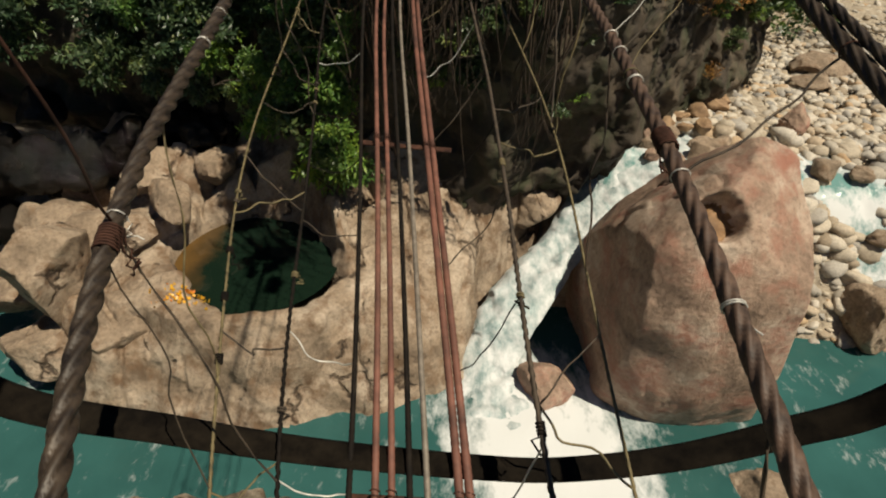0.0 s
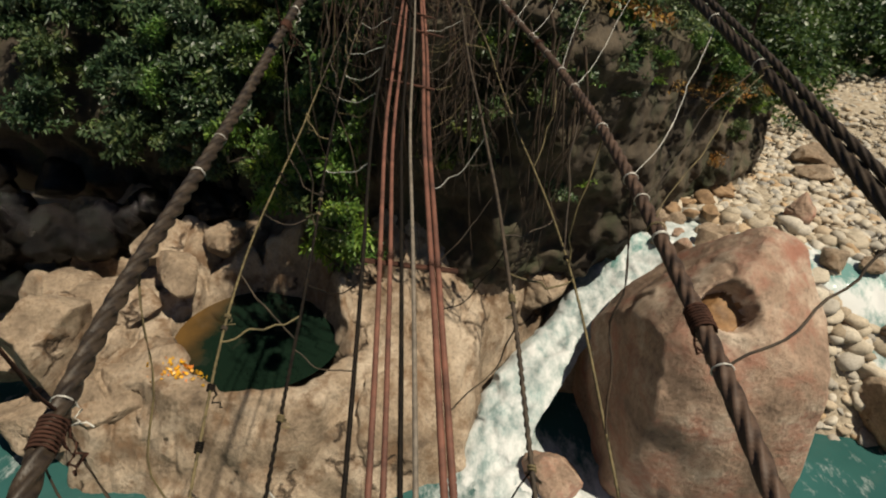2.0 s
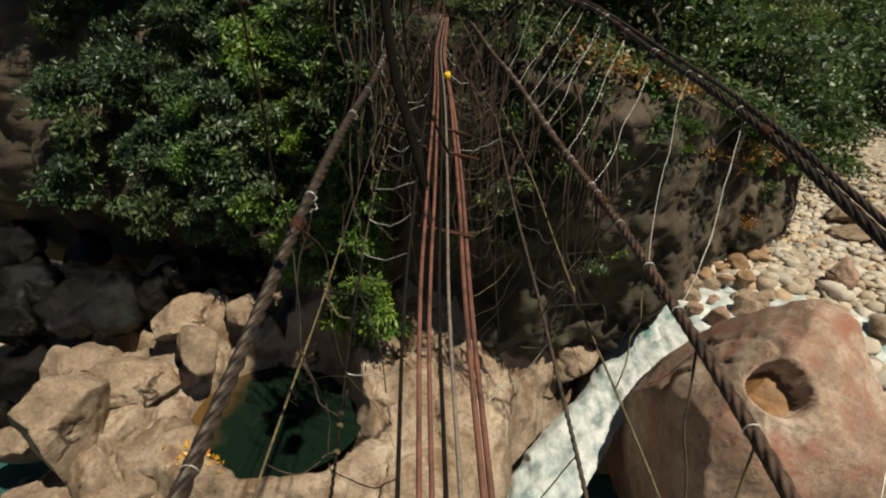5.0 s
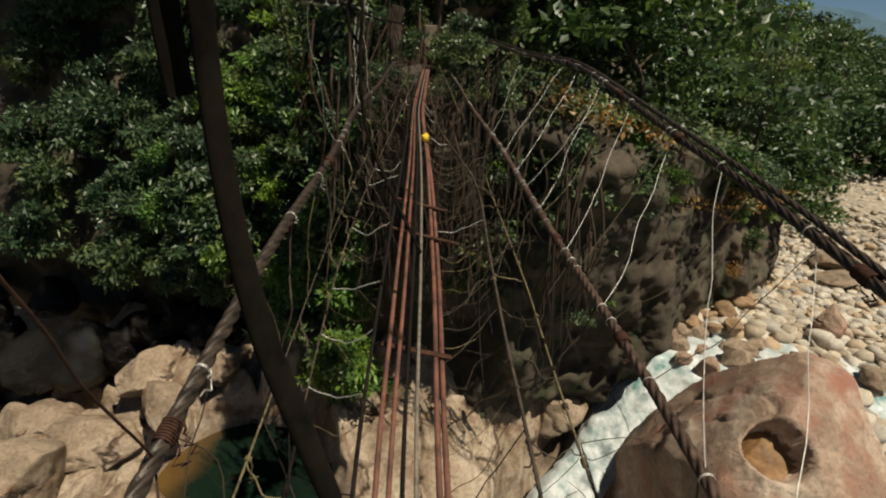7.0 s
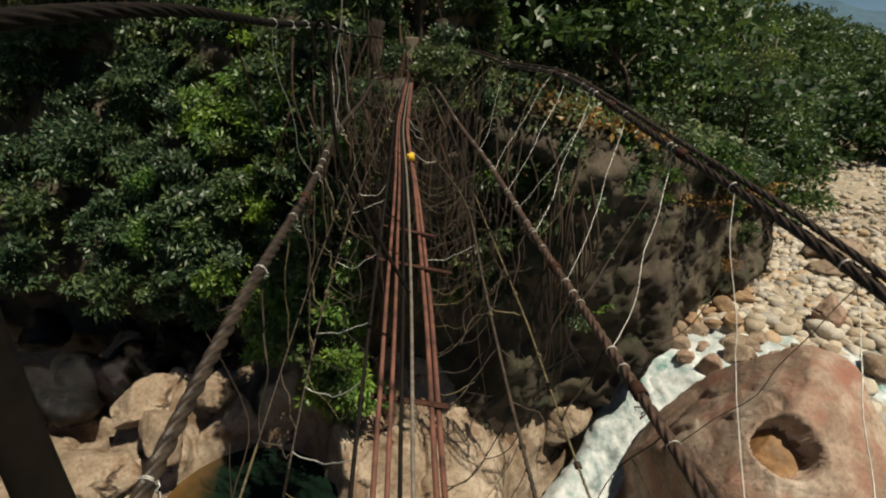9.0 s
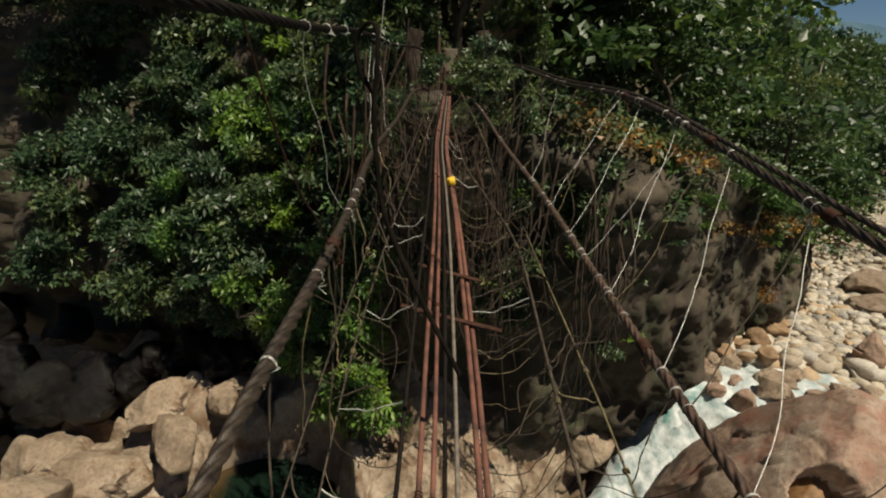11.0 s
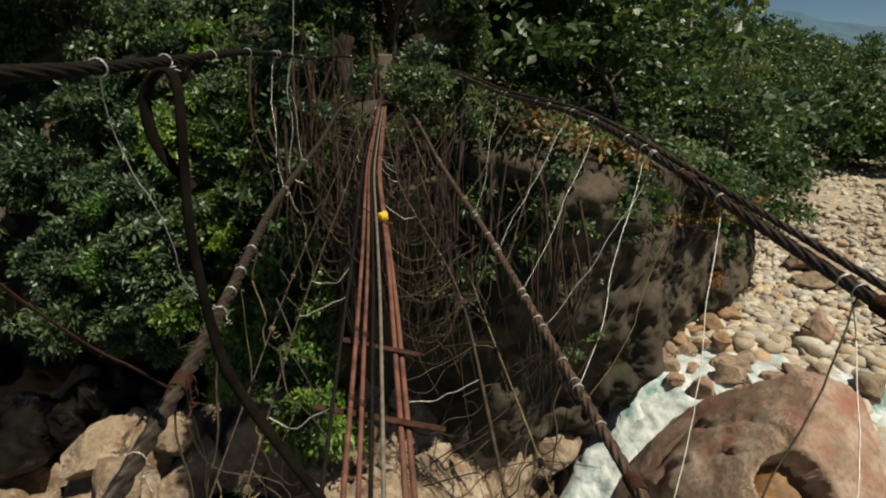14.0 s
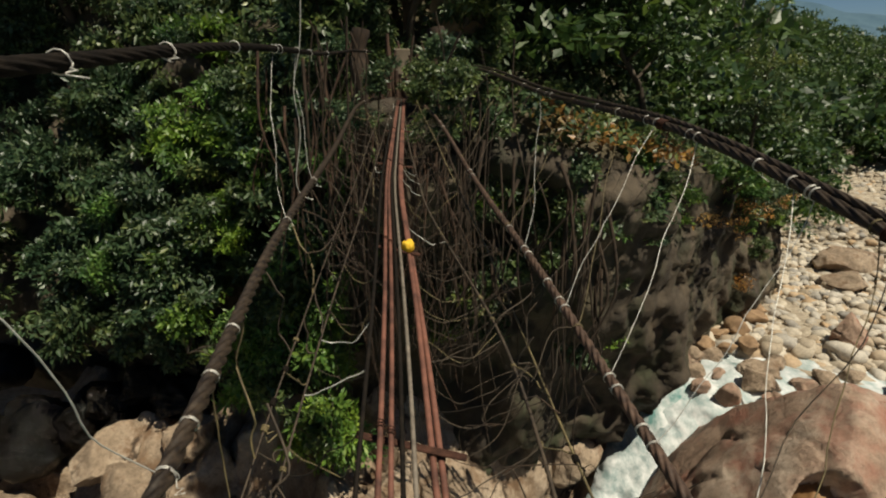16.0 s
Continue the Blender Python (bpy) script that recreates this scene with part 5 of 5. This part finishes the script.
def far_woods():
    rs = np.random.RandomState(77)
    near, mid, far = [], [], []
    while len(near) < 170:
        x, d = 3 + 42 * rs.random_sample() ** 1.1, 0.5 + 42 * rs.random_sample() ** 1.3
        near.append([float(q) for q in face_at(np.float64(x), np.float64(1 + d))])
    while len(near) < 240:
        near.append([float(q) for q in face_at(np.float64(15 + 45 * rs.random_sample()), np.float64(rs.uniform(0.4, 1.0)))])
    while len(mid) < 600:
        x, d = 40 + 110 * rs.random_sample(), 70 * rs.random_sample()
        mid.append([float(q) for q in face_at(np.float64(x), np.float64(1 + d))])
    while len(far) < 560:
        along, across = (rs.uniform(52, 330), rs.uniform(-20, 130)) if len(far) > 190 else (rs.uniform(47, 80), rs.uniform(-14, 70))
        x, y = 10 + along * 0.62 + across * 0.78, 25 + along * 0.78 - across * 0.62
        if along < 160 and y > np.interp(x, KX, KB):
            continue
        far.append((x, y, float(bed(np.float64(x), np.float64(y)))))
    woods("near_woods", near, 7.5, 150000, 0.42, "leafy forest climbing the slope beside the gorge", 1)
    woods("far_woods", mid, 9.0, 150000, 0.75, "dense green forest covering the far valley slopes", 2)
    woods("distant_woods", far, 8.0, 100000, 0.9, "distant green forest closing the head of the valley", 3)


far_woods()


def pale_tree(loc, height, lean, seed):
    """Tall forked tree with a pale bare trunk and creepers on it."""
    rs = np.random.RandomState(seed)
    ob = tagged(new("tree"), "tall forked tree with a pale bare trunk and green creepers", "tree", "forest trees")
    ob.location = loc
    fork = np.array([lean * 0.3, 0, height * 0.5])
    runs = [([(0, 0, -0.8), (lean * 0.1, 0, height * 0.25), tuple(fork)], 0.24, 0.17)]
    for s in (-0.35, 1.0):
        runs.append(([tuple(fork), tuple(fork + [s * height * 0.10 + 0.1 * lean, 0, height * 0.22]), tuple(fork + [s * height * 0.16 + 0.5 * lean, 0.3, height * 0.5])], 0.14, 0.05))
    blobs = []
    for pts, r0, r1 in runs:
        c = curve_through(pts, 16)
        part("trunk", tube_mesh("trunk", c, np.linspace(r0, r1, 16), M_palebark, 9), ob)
        blobs += [(*(c[k] + rs.normal(size=3) * 0.15), rs.uniform(0.3, 0.6)) for k in range(0, 11, 2)]
    for k in range(7):
        blobs.append((*(curve_through(runs[1 + k % 2][0], 8)[-1] + rs.normal(size=3) * 0.8), rs.uniform(0.4, 0.8)))
    p, o = clump_points(rs, blobs, 3200)
    part("crown", leaf_mesh("crown", p, o, 0.26, 0.14, M_leaf_lit, rs, 0.3, True), ob)
    return ob


pale_tree((19.6, 45.3, 11.5), 11.0, 1.0, 1)
pale_tree((17.6, 44.0, 12.5), 10.5, 0.2, 2)
pale_tree((25.0, 52.0, 10.5), 9.0, -0.3, 3)

# ---- dry leaf litter on the cliff edge ----
rs = np.random.RandomState(19)
lx = rs.uniform(2.0, 7.0, 420)
lv = 1 + rs.uniform(0, 1.4, 420)
lp = np.stack(face_at(lx, lv), 1) + np.stack([0 * lx, 0 * lx - 0.75, 0.25 + rs.uniform(0, 0.25, 420)], 1)
tagged(new("leaf_litter", leaf_mesh("leaf_litter", lp, np.tile([0, -0.3, 0.2], (420, 1)), 0.26, 0.13, M_dead, rs, 0)), "dry orange-brown leaf litter along the cliff edge", "leaves", kind="stuff")


# far ridge; its blue is air haze held in the material colour
def mountain():
    xs = np.linspace(-200, 2600, 120)
    ys = np.linspace(0, 700, 30)
    X, Y = np.meshgrid(xs, ys)
    p = np.stack([X.ravel(), Y.ravel(), 0 * X.ravel()], 1)
    p[:, 2] = (Y.ravel() / 700) ** 0.8 * (250 + 90 * fbm(p, 420, 3, 5) - 0.10 * np.abs(X.ravel() - 900)) - 20
    p[:, 1] += 1300
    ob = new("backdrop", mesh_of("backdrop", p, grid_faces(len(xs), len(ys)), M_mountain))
    tagged(ob, "mountain ridge at the head of the valley, tinted blue-green for haze", "mountain", kind="structure")


mountain()


# ---- hanging roots in front of the cliff below the bridge head ----
for i in range(120):
    x = rnd.uniform(-4.2, 0.2) if rnd.random() < 0.72 else rnd.uniform(0, 3.5)
    fx, fy, fz = (float(q) for q in face_at(np.float64(x), np.float64(rnd.uniform(0.75, 1.0))))
    ln = rnd.uniform(2.0, 7.0)
    c = curve_through([(fx, fy - 1.9, fz), (fx + rnd.uniform(-0.3, 0.3), fy - 2.2, fz - ln * 0.35), (fx + rnd.uniform(-0.5, 0.5), fy - 2.0 + rnd.uniform(-0.3, 0.6), fz - ln * 0.7), (fx + rnd.uniform(-0.6, 0.6), fy - 1.8, fz - ln)], 18)
    ob = new("hanging_root", tube_mesh("hanging_root", c, np.linspace(rnd.uniform(0.015, 0.05), 0.008, 18), M_root, 6))
    tagged(ob, "brown aerial root hanging down the cliff", "root", "hanging roots")

# curtain of reddish roots below the gate and along the cliff beside it
for i in range(150):
    if i % 3:
        x, y, zt = min(rnd.gauss(-1.6, 0.7), rnd.uniform(-0.9, 0.2)), rnd.uniform(14.3, 16.0), rnd.uniform(16.2, 18.4)
        ln = rnd.uniform(1.2, 5.5)
    else:
        fx, fy, fz = (float(q) for q in face_at(np.float64(rnd.uniform(-5.6, -1.5)), np.float64(rnd.uniform(0.7, 0.95))))
        x, y, zt, ln = fx, fy - rnd.uniform(1.6, 2.8), fz, rnd.uniform(3.0, 8.0)
    sway = 0.05 * ln
    c = curve_through([(x, y, zt), (x + rnd.gauss(0, sway), y - 0.1, zt - ln * 0.33), (x + rnd.gauss(0, sway), y + rnd.gauss(0, 0.1), zt - ln * 0.66), (x + rnd.gauss(0, sway), y + 0.1, zt - ln)], 18)
    ob = new("hanging_root", tube_mesh("hanging_root", c, np.linspace(rnd.uniform(0.010, 0.034), 0.005, 18), M_redroot if i % 4 else M_root, 6))
    tagged(ob, "reddish brown root in the curtain hanging below the gate", "root", "hanging roots")

for i in range(34):
    y = rnd.uniform(11.6, 14.2)
    x = float(axis_x(y)) + rnd.choice((-1, -1, 1)) * rnd.uniform(0.25, 1.3)
    zt = float(deck_z(y)) + rnd.uniform(0.0, 1.2)
    ln = rnd.uniform(1.5, 5.0)
    c = curve_through([(x, y, zt), (x + rnd.gauss(0, 0.12), y + 0.1, zt - ln * 0.3), (x + rnd.gauss(0, 0.2), y + rnd.gauss(0, 0.2), zt - ln * 0.65), (x + rnd.gauss(0, 0.3), y + rnd.gauss(0, 0.3), zt - ln)], 16)
    ob = new("hanging_root", tube_mesh("hanging_root", c, np.linspace(rnd.uniform(0.006, 0.018), 0.004, 16), M_root, 5))
    tagged(ob, "thin brown root trailing from the end of the bridge", "root", "hanging roots")

# ---- fallen leaves ----
rs = np.random.RandomState(9)
n = 130
pc = np.stack([-8.7 + rs.normal(size=n) * 0.5, 15.6 + rs.normal(size=n) * 0.28, np.zeros(n)], 1)
pc[:, 2] = shelf_height(pc[:, 0], pc[:, 1]) + 0.05
tagged(new("fallen_leaves", leaf_mesh("fallen_leaves", pc, np.tile([0, 0, 0.1], (n, 1)), 0.16, 0.12, M_yellow, rs, 0)), "fallen yellow leaves drifted together beside the pond", "leaves", kind="stuff")

# ---- gravel stones ----
STONES = []
for k in range(8):
    sp, sf = rock_mesh("stone", (1, 0.75 + 0.04 * k, 0.6), 500 + k, None, 2, 9, 0.12, cut_range=(0.5, 0.85))
    STONES.append((sp, sf))
stone_meshes = [mesh_of("stone", sp, sf, M_stone) for sp, sf in STONES]
PEBBLES = [rock_mesh("stone", (1, 0.75 + 0.04 * k, 0.6), 500 + k, None, 1, 5, 0.15, cut_range=(0.5, 0.85)) for k in range(8)]


rs = np.random.RandomState(31)
placed = []
while len(placed) < 24000:
    along = rs.uniform(-6, 22) if rs.random_sample() < 0.72 else rs.uniform(20, 70)
    across = rs.uniform(-4, 30)
    x, y = 10 + along * 0.62 + across * 0.78, 25 + along * 0.78 - across * 0.62
    near_water = channel_distance(np.float64(x), np.float64(y))
    if y < 16.5 or x < 9.0 or near_water < 1.3 and rs.random_sample() < 0.88:
        continue
    if y > np.interp(x, KX, KB) + 0.5 or (x - 9.7) ** 2 / 30 + (y - 17.3) ** 2 / 32 < 1:
        continue
    if (x - 11.2) ** 2 / 9.5 + (y - 24.9) ** 2 / 4.2 < 1 and rs.random_sample() < 0.97:
        continue
    size = 0.06 + (0.42 if near_water > 2.5 else 0.75) * rs.random_sample() ** 3.6
    placed.append((x, y, float(bed(np.float64(x), np.float64(y))) + size * 0.25, size))
placed.sort(key=lambda q: q[0] ** 2 + q[1] ** 2 - 900 * q[3])
for x, y, z, size in placed[:300]:
    ob = new("stone", stone_meshes[rs.randint(8)])
    ob.parent = ground
    ob.matrix_basis = pose(x, y, z, rs.uniform(-25, 25), rs.uniform(-25, 25), rs.uniform(0, 360)) @ Matrix.Diagonal((size, size, size, 1))
vs, fs, base = [], [], 0
for x, y, z, size in placed[300:]:
    sp, sf = (PEBBLES if size < 0.23 else STONES)[rs.randint(8)]
    m = np.array(Euler((rs.uniform(-0.4, 0.4), rs.uniform(-0.4, 0.4), rs.uniform(0, 6.3))).to_matrix())
    vs.append(sp @ m.T * size + [x, y, z])
    fs.append(sf + base)
    base += len(sp)
rest = new("gravel_stones", mesh_of("gravel_stones", np.concatenate(vs), np.concatenate(fs), M_stone))
rest.parent = ground
tagged(rest, "rounded pale river stones heaped on the gravel bar", kind="stuff")
